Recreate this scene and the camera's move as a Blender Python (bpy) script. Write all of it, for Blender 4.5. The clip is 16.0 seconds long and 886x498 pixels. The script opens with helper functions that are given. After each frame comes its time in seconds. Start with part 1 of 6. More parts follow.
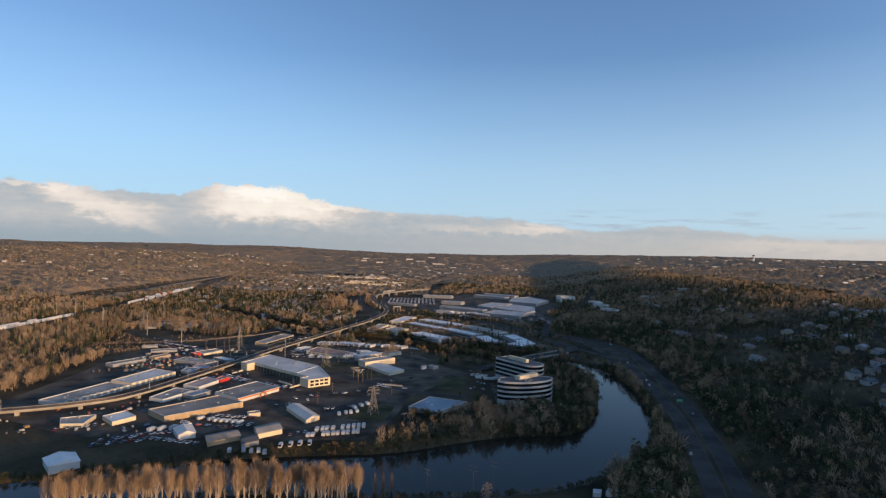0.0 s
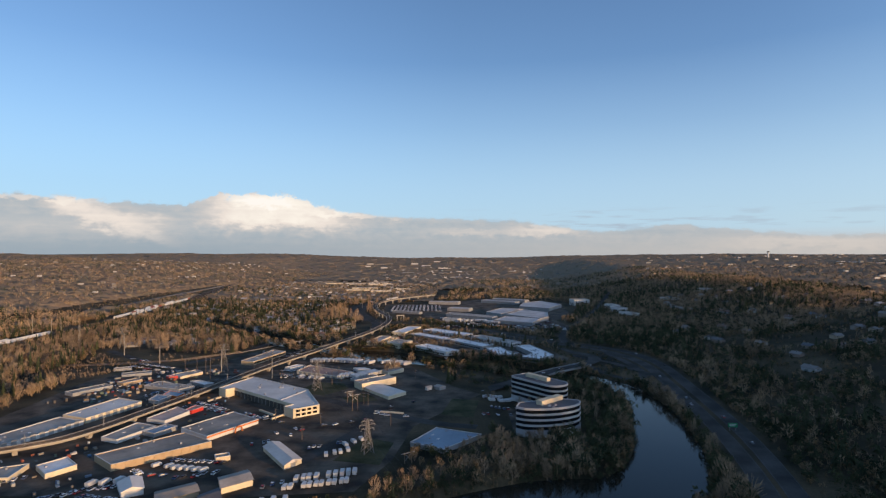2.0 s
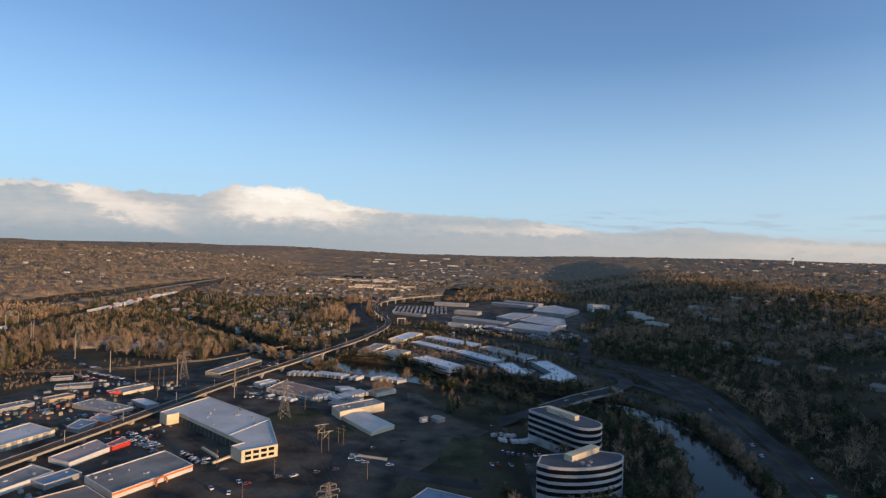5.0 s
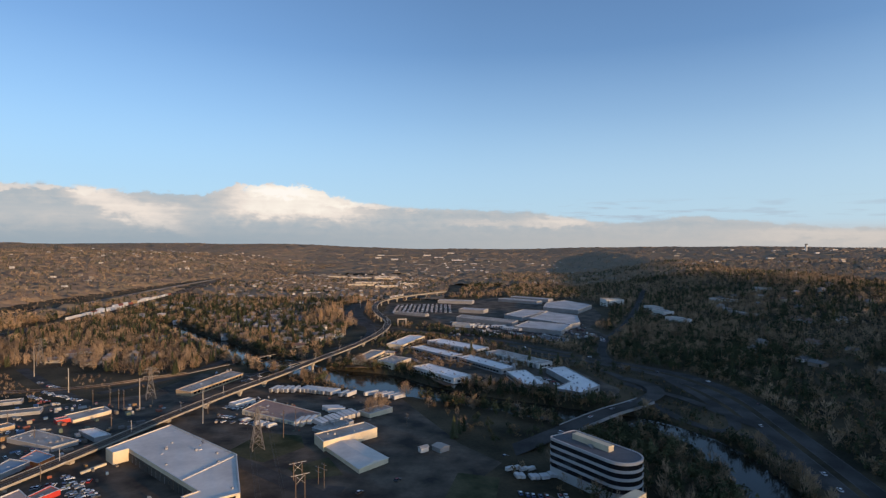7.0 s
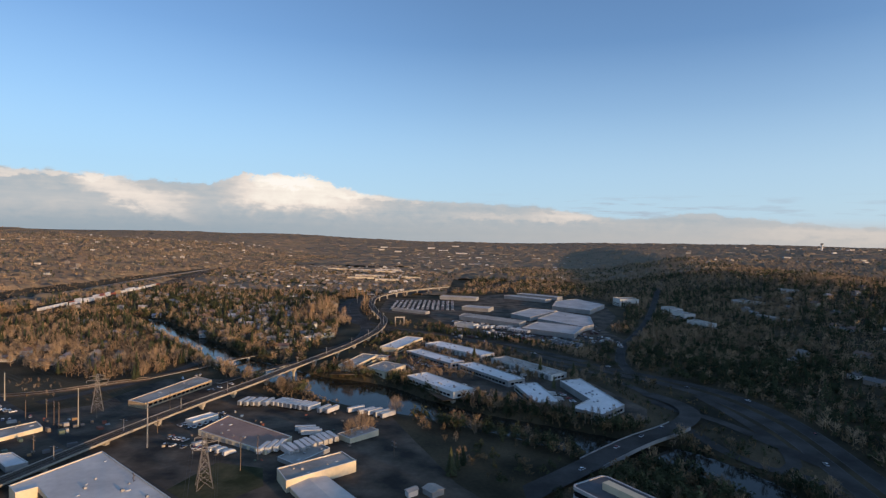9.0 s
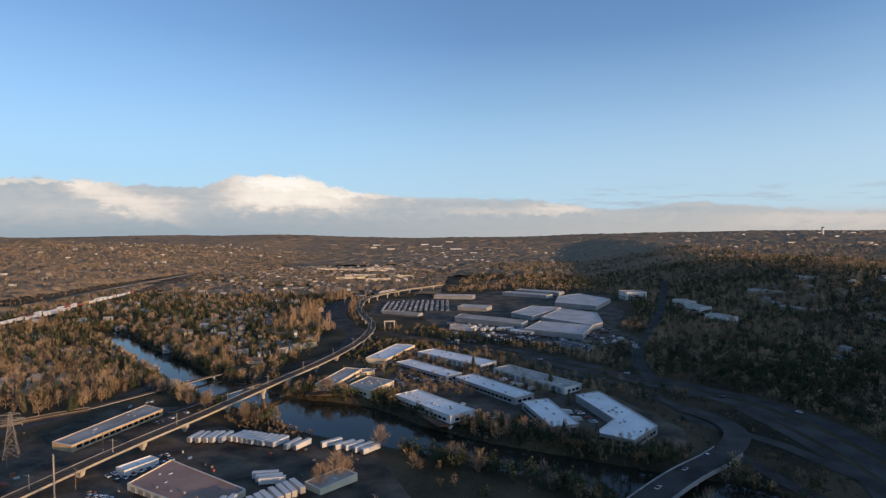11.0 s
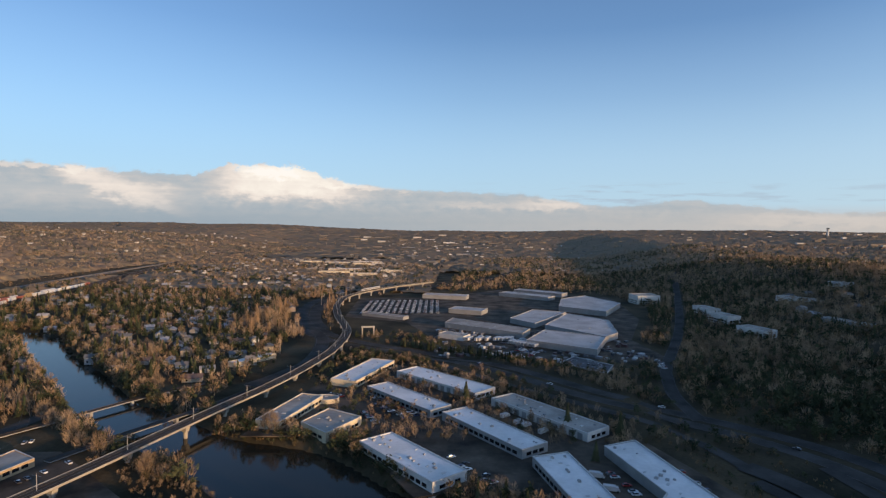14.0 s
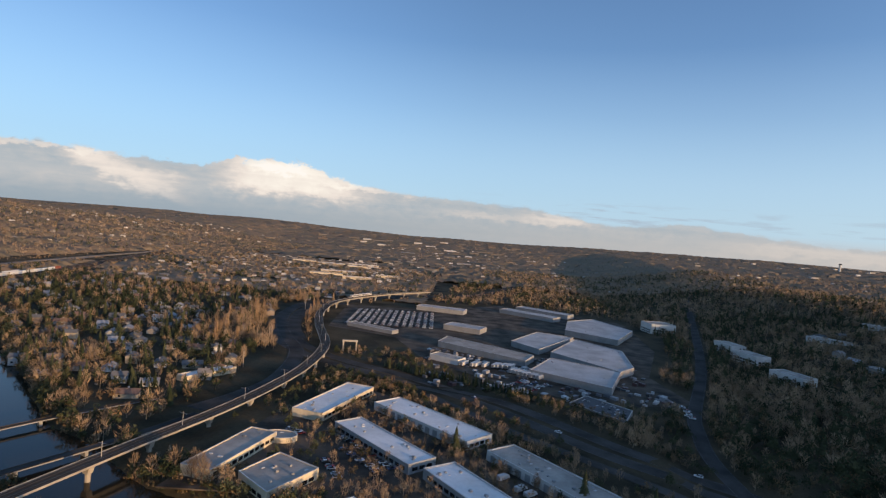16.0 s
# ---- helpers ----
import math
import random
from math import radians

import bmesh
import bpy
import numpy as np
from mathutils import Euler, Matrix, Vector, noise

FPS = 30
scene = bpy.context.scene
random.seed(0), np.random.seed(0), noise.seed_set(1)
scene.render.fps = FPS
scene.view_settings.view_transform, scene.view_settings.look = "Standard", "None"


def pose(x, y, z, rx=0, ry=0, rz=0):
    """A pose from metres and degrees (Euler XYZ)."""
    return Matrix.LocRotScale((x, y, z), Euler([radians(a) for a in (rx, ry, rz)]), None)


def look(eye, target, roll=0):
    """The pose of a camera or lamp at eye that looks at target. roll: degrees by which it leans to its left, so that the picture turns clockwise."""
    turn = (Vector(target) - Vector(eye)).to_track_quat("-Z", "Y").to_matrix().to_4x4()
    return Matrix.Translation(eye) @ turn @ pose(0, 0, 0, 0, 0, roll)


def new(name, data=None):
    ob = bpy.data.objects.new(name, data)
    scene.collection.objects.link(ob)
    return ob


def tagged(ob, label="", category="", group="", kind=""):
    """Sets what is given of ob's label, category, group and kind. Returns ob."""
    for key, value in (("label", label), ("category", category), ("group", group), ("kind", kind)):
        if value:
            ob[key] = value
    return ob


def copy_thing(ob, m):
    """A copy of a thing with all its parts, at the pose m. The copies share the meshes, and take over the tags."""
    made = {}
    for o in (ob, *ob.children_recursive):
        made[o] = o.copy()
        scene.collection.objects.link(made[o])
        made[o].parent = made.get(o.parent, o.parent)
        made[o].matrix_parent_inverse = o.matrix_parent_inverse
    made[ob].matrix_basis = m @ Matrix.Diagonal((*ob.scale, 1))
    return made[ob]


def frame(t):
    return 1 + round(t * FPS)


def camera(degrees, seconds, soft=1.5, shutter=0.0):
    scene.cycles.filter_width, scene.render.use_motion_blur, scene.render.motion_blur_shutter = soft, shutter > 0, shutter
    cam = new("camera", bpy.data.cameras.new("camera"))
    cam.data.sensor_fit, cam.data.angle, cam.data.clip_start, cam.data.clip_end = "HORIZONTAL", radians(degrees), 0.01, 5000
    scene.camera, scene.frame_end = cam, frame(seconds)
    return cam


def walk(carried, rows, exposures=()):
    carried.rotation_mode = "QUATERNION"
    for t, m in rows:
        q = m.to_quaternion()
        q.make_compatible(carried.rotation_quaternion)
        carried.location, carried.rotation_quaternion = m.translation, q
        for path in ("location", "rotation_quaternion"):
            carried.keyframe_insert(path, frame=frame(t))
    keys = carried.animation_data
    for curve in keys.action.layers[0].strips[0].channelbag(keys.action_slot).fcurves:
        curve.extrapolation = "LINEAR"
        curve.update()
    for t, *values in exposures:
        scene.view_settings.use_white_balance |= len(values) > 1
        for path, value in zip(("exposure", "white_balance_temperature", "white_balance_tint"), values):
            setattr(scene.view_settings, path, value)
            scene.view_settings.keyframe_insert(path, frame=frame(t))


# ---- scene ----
cam = camera(75.44, 16.0, soft=1.3)
PATH = [
    (0.0, look((0.93, 0.11, 126.50), (-15.25, 999.97, 121.33), 1.420)),
    (0.5, look((1.50, 18.02, 126.25), (-21.57, 1017.74, 121.11), 1.418)),
    (1.0, look((1.59, 36.05, 125.92), (-24.19, 1035.70, 121.76), 1.204)),
    (1.5, look((1.01, 54.38, 125.71), (-24.42, 1054.05, 124.60), 0.548)),
    (2.0, look((0.72, 72.27, 125.52), (-25.41, 1071.93, 126.84), 0.034)),
    (2.5, look((1.22, 89.83, 125.40), (-26.19, 1089.45, 127.48), -0.032)),
    (3.0, look((1.67, 107.29, 125.35), (-26.88, 1106.88, 126.68), 0.157)),
    (3.5, look((2.29, 125.13, 125.55), (-26.43, 1124.72, 123.89), 1.126)),
    (6.0, look((3.40, 207.91, 125.73), (-46.13, 1206.67, 119.38), 1.479)),
    (6.5, look((3.52, 225.18, 125.90), (-45.05, 1223.94, 115.39), 1.043)),
    (7.0, look((3.14, 242.40, 125.93), (-48.91, 1240.94, 111.27), 0.309)),
    (7.5, look((3.17, 259.55, 125.77), (-54.52, 1257.73, 108.16), 0.348)),
    (8.0, look((3.49, 276.80, 125.42), (-53.42, 1274.94, 103.73), 0.785)),
    (8.5, look((3.13, 294.51, 125.12), (-51.63, 1292.66, 98.62), 2.070)),
    (9.0, look((2.99, 312.36, 124.78), (-57.86, 1310.13, 97.55), 1.345)),
    (11.5, look((1.50, 401.50, 121.65), (-48.06, 1399.63, 85.76), -0.578)),
    (12.0, look((1.36, 418.66, 121.21), (-48.83, 1416.70, 83.72), -0.508)),
    (12.5, look((1.14, 436.00, 120.67), (-51.36, 1433.81, 80.48), -1.281)),
    (13.0, look((0.89, 453.57, 120.19), (-45.60, 1451.56, 77.16), -1.311)),
    (13.5, look((0.64, 471.63, 119.84), (-42.53, 1469.64, 73.85), -0.819)),
    (14.0, look((0.36, 489.77, 119.60), (-39.08, 1487.96, 74.05), 0.758)),
    (14.5, look((0.12, 507.82, 119.36), (-30.96, 1506.31, 73.89), 2.383)),
    (15.0, look((0.01, 525.81, 119.03), (-33.69, 1524.33, 76.31), 2.772)),
    (15.5, look((-0.29, 543.74, 118.53), (-39.81, 1542.20, 79.54), 3.754)),
    (16.0, look((-0.60, 562.60, 118.07), (-42.84, 1561.18, 85.66), 4.866)),
]
walk(cam, PATH)

# ---------------------------------------------------------------- light
SUN_AZ, SUN_EL = radians(128.0), radians(6.0)      # from +y towards +x
SUN_DIR = Vector((math.sin(SUN_AZ) * math.cos(SUN_EL), math.cos(SUN_AZ) * math.cos(SUN_EL), math.sin(SUN_EL)))
sun = new("sun", bpy.data.lights.new("sun", "SUN"))
sun.data.energy, sun.data.angle, sun.data.color = 5.0, radians(0.6), (1.0, 0.62, 0.31)
sun.matrix_world = look(SUN_DIR * 3000, (0, 0, 0))
scene.view_settings.exposure = 0.0


def make_world():
    w = bpy.data.worlds.new("sky")
    scene.world = w
    w.use_nodes = True
    nt = w.node_tree
    nt.nodes.clear()
    N, L = nt.nodes.new, nt.links.new

    def math_node(op, a, b=None, c=None):
        n = N("ShaderNodeMath")
        n.operation = op
        for i, v in enumerate((a, b, c)):
            if v is None:
                continue
            if isinstance(v, (int, float)):
                n.inputs[i].default_value = v
            else:
                L(v, n.inputs[i])
        return n.outputs[0]

    def ramp(fac, stops, mode="LINEAR"):
        n = N("ShaderNodeValToRGB")
        n.color_ramp.interpolation = mode
        els = n.color_ramp.elements
        while len(els) < len(stops):
            els.new(0.5)
        for e, (p, c) in zip(els, stops):
            e.position, e.color = p, ((c, c, c, 1) if isinstance(c, float) else (*c, 1))
        L(fac, n.inputs[0])
        return n.outputs[0]

    def mix(fac, a, b):
        n = N("ShaderNodeMix")
        n.data_type = "RGBA"
        L(fac, n.inputs[0])
        for i, v in ((6, a), (7, b)):
            if isinstance(v, tuple):
                n.inputs[i].default_value = (*v, 1)
            else:
                L(v, n.inputs[i])
        return n.outputs[2]

    sky = N("ShaderNodeTexSky")
    sky.sky_type, sky.sun_disc = "NISHITA", False
    sky.sun_elevation, sky.sun_rotation = radians(14.0), SUN_AZ
    sky.altitude, sky.air_density, sky.dust_density, sky.ozone_density = 100, 1.0, 0.5, 2.4
    tint = N("ShaderNodeMix")
    tint.data_type, tint.blend_type = "RGBA", "MULTIPLY"
    tint.inputs[0].default_value = 1.0
    L(sky.outputs[0], tint.inputs[6])
    tint.inputs[7].default_value = (1.0, 1.0, 1.0, 1)
    co = N("ShaderNodeTexCoord")
    sep = N("ShaderNodeSeparateXYZ")
    L(co.outputs["Generated"], sep.inputs[0])
    x, y, z = sep.outputs
    az = math_node("ARCTAN2", x, y)                       # 0 ahead, positive to +x
    el = math_node("MULTIPLY", math_node("ARCSINE", z), 57.2958)
    azd = math_node("MULTIPLY", az, 57.2958)
    a01 = math_node("MULTIPLY_ADD", azd, 1 / 120.0, 0.5)   # -60..60 degrees
    # height of the cloud bank along the horizon, tenths of degrees
    crest = [(-60, 4.4), (-41, 4.5), (-35.6, 4.5), (-31.8, 4.2), (-26.7, 4.15), (-24.4, 4.4), (-23.2, 5.35), (-21.6, 5.0), (-18.7, 5.35), (-16.6, 5.3), (-15, 4.85), (-12.8, 4.0), (-8.3, 3.4), (-2.7, 3.15), (5.7, 2.95),
             (10.6, 2.15), (13.7, 1.8), (18.7, 2.3), (21.1, 2.4), (25.6, 1.9), (29.7, 1.45), (34, 1.3), (60, 1.5)]
    top = math_node("MULTIPLY", ramp(a01, [(p / 120 + 0.5, v / 10) for p, v in crest]), 10.0)

    def noise(sx, sy, scale, detail, rough=0.55, warp=0.0):
        c = N("ShaderNodeCombineXYZ")
        L(math_node("MULTIPLY", azd, sx), c.inputs[0])
        L(math_node("MULTIPLY", el, sy), c.inputs[1])
        n = N("ShaderNodeTexNoise")
        n.inputs["Scale"].default_value, n.inputs["Detail"].default_value = scale, detail
        n.inputs["Roughness"].default_value, n.inputs["Distortion"].default_value = rough, warp
        L(c.outputs[0], n.inputs["Vector"])
        return math_node("SUBTRACT", n.outputs[0], 0.5)

    billow, drift, streak = noise(0.16, 0.3, 4.2, 9, 0.6, 0.3), noise(0.07, 0.22, 2.2, 5), noise(0.08, 1.4, 1.6, 6)
    puff = ramp(a01, [(0.15, 0.5), (0.28, 0.9), (0.31, 1.0), (0.38, 1.0), (0.42, 0.35), (0.6, 0.5), (1.0, 0.4)])
    edge = math_node("MULTIPLY_ADD", math_node("MULTIPLY", billow, puff), 2.2, top)
    d = math_node("SUBTRACT", edge, el)
    mask = ramp(math_node("MULTIPLY_ADD", d, 1 / 0.6, 0.3), [(0.0, 0.0), (0.25, 0.12), (0.55, 0.85), (1.0, 0.96)])
    azp, elp = math_node("MULTIPLY_ADD", drift, 7.0, azd), math_node("MULTIPLY_ADD", billow, 1.9, math_node("MULTIPLY_ADD", drift, 1.2, el))

    def glow(cx, cy, wx, wy, slant, gain):
        """A soft lit part of the bank, wx by wy degrees, its axis sloping by slant."""
        u = math_node("MULTIPLY", math_node("SUBTRACT", azp, cx), 1 / wx)
        v = math_node("MULTIPLY", math_node("SUBTRACT", elp, math_node("MULTIPLY_ADD", math_node("SUBTRACT", azp, cx), slant, cy)), 1 / wy)
        r2 = math_node("ADD", math_node("POWER", math_node("ABSOLUTE", u), 4.0), math_node("POWER", math_node("ABSOLUTE", v), 4.0))
        return math_node("MULTIPLY", math_node("POWER", 2.718, math_node("MULTIPLY", r2, -1.0)), gain)

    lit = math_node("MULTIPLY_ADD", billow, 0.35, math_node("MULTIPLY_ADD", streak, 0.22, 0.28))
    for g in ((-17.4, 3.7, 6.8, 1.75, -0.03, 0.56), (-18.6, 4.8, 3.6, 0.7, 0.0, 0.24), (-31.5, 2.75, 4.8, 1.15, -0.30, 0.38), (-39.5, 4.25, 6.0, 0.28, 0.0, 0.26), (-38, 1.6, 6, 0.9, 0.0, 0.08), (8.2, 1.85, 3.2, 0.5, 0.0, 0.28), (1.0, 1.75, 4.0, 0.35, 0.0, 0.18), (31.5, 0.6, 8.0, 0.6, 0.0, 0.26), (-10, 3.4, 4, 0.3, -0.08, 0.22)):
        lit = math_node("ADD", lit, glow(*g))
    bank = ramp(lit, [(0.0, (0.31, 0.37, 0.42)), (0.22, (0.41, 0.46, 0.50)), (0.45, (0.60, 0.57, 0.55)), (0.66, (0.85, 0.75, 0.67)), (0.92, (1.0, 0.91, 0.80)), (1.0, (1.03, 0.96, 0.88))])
    # thin grey wisps above the bank on the sunny side
    wide = ramp(a01, [(0.48, 0.0), (0.55, 0.8), (0.62, 1.0), (0.70, 0.7), (0.85, 0.5)])
    wisp = math_node("MULTIPLY", math_node("MULTIPLY", ramp(math_node("ADD", noise(0.16, 1.5, 1.3, 6), 0.5), [(0.52, 0.0), (0.66, 0.85)]), wide), ramp(math_node("MULTIPLY", el, 0.1), [(0.1, 0.0), (0.22, 0.9), (0.34, 0.7), (0.42, 0.0)]))
    low = ramp(math_node("MULTIPLY", el, 0.05), [(0.0, 0.8), (0.3, 0.65), (0.6, 0.25), (0.9, 0.0)])
    clear = mix(low, tint.outputs[2], mix(ramp(a01, [(0.2, 0.0), (0.8, 1.0)]), (0.39, 0.62, 0.88), (0.50, 0.68, 0.86)))
    base = mix(wisp, clear, (0.40, 0.47, 0.56))
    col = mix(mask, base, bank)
    # pale band where the sky meets the land
    haze = ramp(math_node("MULTIPLY", el, 0.1), [(0.0, 0.8), (0.07, 0.55), (0.2, 0.0)])
    side = ramp(a01, [(0.3, 0.0), (0.85, 1.0)])
    col = mix(haze, col, mix(side, (0.31, 0.38, 0.44), (0.62, 0.56, 0.51)))
    back, out = N("ShaderNodeBackground"), N("ShaderNodeOutputWorld")
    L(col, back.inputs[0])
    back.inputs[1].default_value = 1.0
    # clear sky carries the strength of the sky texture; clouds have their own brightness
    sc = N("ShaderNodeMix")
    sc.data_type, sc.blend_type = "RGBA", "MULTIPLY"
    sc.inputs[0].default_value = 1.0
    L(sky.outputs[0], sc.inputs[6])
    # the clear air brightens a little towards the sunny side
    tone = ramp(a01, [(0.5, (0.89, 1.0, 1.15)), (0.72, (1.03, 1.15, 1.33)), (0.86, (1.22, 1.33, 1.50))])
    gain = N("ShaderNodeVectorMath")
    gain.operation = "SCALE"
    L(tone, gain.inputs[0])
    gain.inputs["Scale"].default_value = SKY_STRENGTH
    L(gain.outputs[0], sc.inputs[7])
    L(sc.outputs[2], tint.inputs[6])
    L(back.outputs[0], out.inputs[0])


SKY_STRENGTH = 0.137
make_world()

# ---------------------------------------------------------------- materials
MATS = {}


def material(name, color, rough=0.8, metal=0.0, vary=0.25, grain=3.0, big=0.08, bump=0.0, second=None, per_object=0.0, palette=None, spec=0.3):
    """Procedural surface: two scales of noise over a base colour, in world metres."""
    m = bpy.data.materials.new(name)
    m.use_nodes = True
    nt = m.node_tree
    N, L = nt.nodes.new, nt.links.new
    p = nt.nodes["Principled BSDF"]
    p.inputs["Roughness"].default_value, p.inputs["Metallic"].default_value = rough, metal
    p.inputs["Specular IOR Level"].default_value = spec
    geo = N("ShaderNodeNewGeometry")
    fine, wide = N("ShaderNodeTexNoise"), N("ShaderNodeTexNoise")
    for n, s, dt in ((fine, grain, 3), (wide, big, 4)):
        n.inputs["Scale"].default_value, n.inputs["Detail"].default_value = s, dt
        L(geo.outputs["Position"], n.inputs["Vector"])
    c1 = N("ShaderNodeMix")
    c1.data_type = "RGBA"
    r = N("ShaderNodeMapRange")
    r.inputs[1].default_value, r.inputs[2].default_value = 0.35, 0.65
    L(wide.outputs[0], r.inputs[0])
    L(r.outputs[0], c1.inputs[0])
    c1.inputs[6].default_value = (*[c * (1 - vary) for c in color], 1)
    c1.inputs[7].default_value = (*(second or [min(1, c * (1 + vary)) for c in color]), 1)
    base = c1.outputs[2]
    info = N("ShaderNodeObjectInfo")
    if palette:
        rp = N("ShaderNodeValToRGB")
        rp.color_ramp.interpolation = "CONSTANT"
        els = rp.color_ramp.elements
        while len(els) < len(palette):
            els.new(0.5)
        for i, (e, c) in enumerate(zip(els, palette)):
            e.position, e.color = i / len(palette), (*c, 1)
        L(info.outputs["Random"], rp.inputs[0])
        base = rp.outputs[0]
    h = N("ShaderNodeHueSaturation")
    v = N("ShaderNodeMath")
    v.operation = "MULTIPLY_ADD"
    L(fine.outputs[0], v.inputs[0])
    v.inputs[1].default_value, v.inputs[2].default_value = vary * 2, 1 - vary
    val = v.outputs[0]
    if per_object:
        o = N("ShaderNodeMath")
        o.operation = "MULTIPLY_ADD"
        L(info.outputs["Random"], o.inputs[0])
        o.inputs[1].default_value = per_object
        L(val, o.inputs[2])
        val = o.outputs[0]
    L(val, h.inputs["Value"])
    L(base, h.inputs["Color"])
    L(h.outputs[0], p.inputs["Base Color"])
    if bump:
        b = N("ShaderNodeBump")
        b.inputs["Strength"].default_value, b.inputs["Distance"].default_value = 0.6, bump
        L(fine.outputs[0], b.inputs["Height"])
        L(b.outputs[0], p.inputs["Normal"])
    MATS[name] = m
    return m


material("grass", (0.042, 0.040, 0.024), 0.95, vary=0.4, grain=0.5, big=0.02, bump=0.3, second=(0.105, 0.08, 0.046), spec=0.1)
material("asphalt", (0.052, 0.044, 0.035), 0.9, vary=0.32, grain=0.35, big=0.05, second=(0.14, 0.11, 0.08), spec=0.15)
material("road", (0.060, 0.056, 0.051), 0.92, vary=0.22, grain=0.6, big=0.05, second=(0.088, 0.083, 0.076), spec=0.06)
material("track_bed", (0.070, 0.052, 0.037), 0.95, vary=0.25, grain=1.2, big=0.06)
material("deck_top", (0.085, 0.068, 0.052), 0.9, vary=0.2, grain=0.8, big=0.08)
material("band_wall", (0.42, 0.42, 0.41), 0.75, vary=0.08, grain=0.5, big=0.08)
material("lawn", (0.050, 0.058, 0.024), 0.95, vary=0.35, grain=0.6, big=0.06, second=(0.095, 0.085, 0.045), spec=0.1)
material("gravel", (0.16, 0.145, 0.125), 0.95, vary=0.3, grain=1.2, big=0.05)
material("concrete", (0.36, 0.325, 0.27), 0.85, vary=0.18, grain=0.8, big=0.1)
material("white_roof", (0.76, 0.74, 0.70), 0.7, vary=0.10, grain=0.4, big=0.05, second=(0.85, 0.83, 0.80))
material("membrane_roof", (0.60, 0.55, 0.49), 0.75, vary=0.12, grain=0.4, big=0.04, second=(0.70, 0.65, 0.58))
material("shed_roof", (0.40, 0.40, 0.39), 0.8, vary=0.12, grain=0.4, big=0.05, second=(0.50, 0.50, 0.49))
material("grey_roof", (0.32, 0.29, 0.25), 0.85, vary=0.16, grain=0.5, big=0.07, second=(0.43, 0.39, 0.34))
material("dark_roof", (0.10, 0.10, 0.105), 0.85, vary=0.2, grain=0.5, big=0.07)
material("brown_roof", (0.25, 0.225, 0.19), 0.85, vary=0.15, grain=0.5, big=0.07, second=(0.34, 0.30, 0.25))
material("pink_roof", (0.50, 0.37, 0.31), 0.85, vary=0.12, grain=0.5, big=0.07)
material("rust_roof", (0.33, 0.21, 0.16), 0.8, vary=0.18, grain=0.6, big=0.05)
material("blue_roof", (0.20, 0.27, 0.33), 0.6, vary=0.15, grain=0.5, big=0.05)
material("cream_wall", (0.62, 0.53, 0.37), 0.85, vary=0.10, grain=0.7, big=0.1)
material("tan_wall", (0.42, 0.31, 0.19), 0.85, vary=0.12, grain=0.7, big=0.1)
material("grey_wall", (0.27, 0.27, 0.265), 0.85, vary=0.12, grain=0.7, big=0.1)
material("white_wall", (0.56, 0.55, 0.52), 0.8, vary=0.08, grain=0.7, big=0.1)
material("orange_paint", (0.55, 0.17, 0.05), 0.7, vary=0.1)
material("red_paint", (0.45, 0.04, 0.03), 0.6, vary=0.1)
material("green_sign", (0.02, 0.20, 0.08), 0.5, vary=0.05)
material("dark_glass", (0.012, 0.014, 0.018), 0.12, vary=0.1, spec=0.6)
# Brown of the court doors, with the wall's shade put into it.
material("dark_dock", (0.085, 0.075, 0.062), 0.8, vary=0.2)
material("metal", (0.36, 0.36, 0.36), 0.55, 0.7, vary=0.15)
material("steel_lattice", (0.22, 0.21, 0.20), 0.6, 0.5, vary=0.15)
material("rail_steel", (0.20, 0.17, 0.15), 0.45, 0.8, vary=0.15)
material("wire", (0.05, 0.05, 0.05), 0.6, 0.5, vary=0.05)
material("pole_wood", (0.16, 0.12, 0.085), 0.9, vary=0.2)
material("pale_bark", (0.36, 0.29, 0.22), 0.95, vary=0.2, grain=2.0)
material("bark", (0.13, 0.095, 0.065), 0.95, vary=0.3, grain=2.0)
material("bare_twigs", (0.28, 0.20, 0.13), 0.95, vary=0.3, grain=0.25, big=0.035, second=(0.40, 0.29, 0.185), spec=0.1)
material("poplar_twigs", (0.30, 0.205, 0.125), 0.95, vary=0.25, grain=0.3, big=0.05, spec=0.1)
material("conifer_needles", (0.045, 0.06, 0.032), 0.95, vary=0.35, grain=0.3, big=0.05, second=(0.085, 0.09, 0.045), spec=0.1)
material("shrub_leaves", (0.14, 0.115, 0.065), 0.95, vary=0.35, grain=0.3, big=0.06, second=(0.26, 0.17, 0.09), spec=0.1)
# Colour raised to put the pale haze of distance into the far woods.
material("far_wood", (0.38, 0.275, 0.185), 0.95, vary=0.3, grain=0.16, big=0.018, second=(0.19, 0.16, 0.11), spec=0.05)
material("house_wall", (0.5, 0.48, 0.44), 0.85, vary=0.08, palette=[(0.42, 0.40, 0.36), (0.30, 0.28, 0.25), (0.58, 0.57, 0.54), (0.26, 0.21, 0.17), (0.32, 0.34, 0.35), (0.40, 0.34, 0.25)])
material("house_roof", (0.2, 0.19, 0.18), 0.85, vary=0.15, palette=[(0.16, 0.155, 0.15), (0.24, 0.22, 0.20), (0.20, 0.13, 0.10), (0.33, 0.33, 0.34), (0.13, 0.135, 0.14)])
material("car_paint", (0.5, 0.5, 0.5), 0.35, vary=0.03, palette=[(0.70, 0.70, 0.70), (0.35, 0.36, 0.38), (0.05, 0.05, 0.055), (0.62, 0.63, 0.65), (0.16, 0.17, 0.19), (0.30, 0.03, 0.03), (0.06, 0.09, 0.18), (0.74, 0.73, 0.70)], spec=0.5)
material("white_paint", (0.54, 0.53, 0.51), 0.45, vary=0.06, spec=0.5)
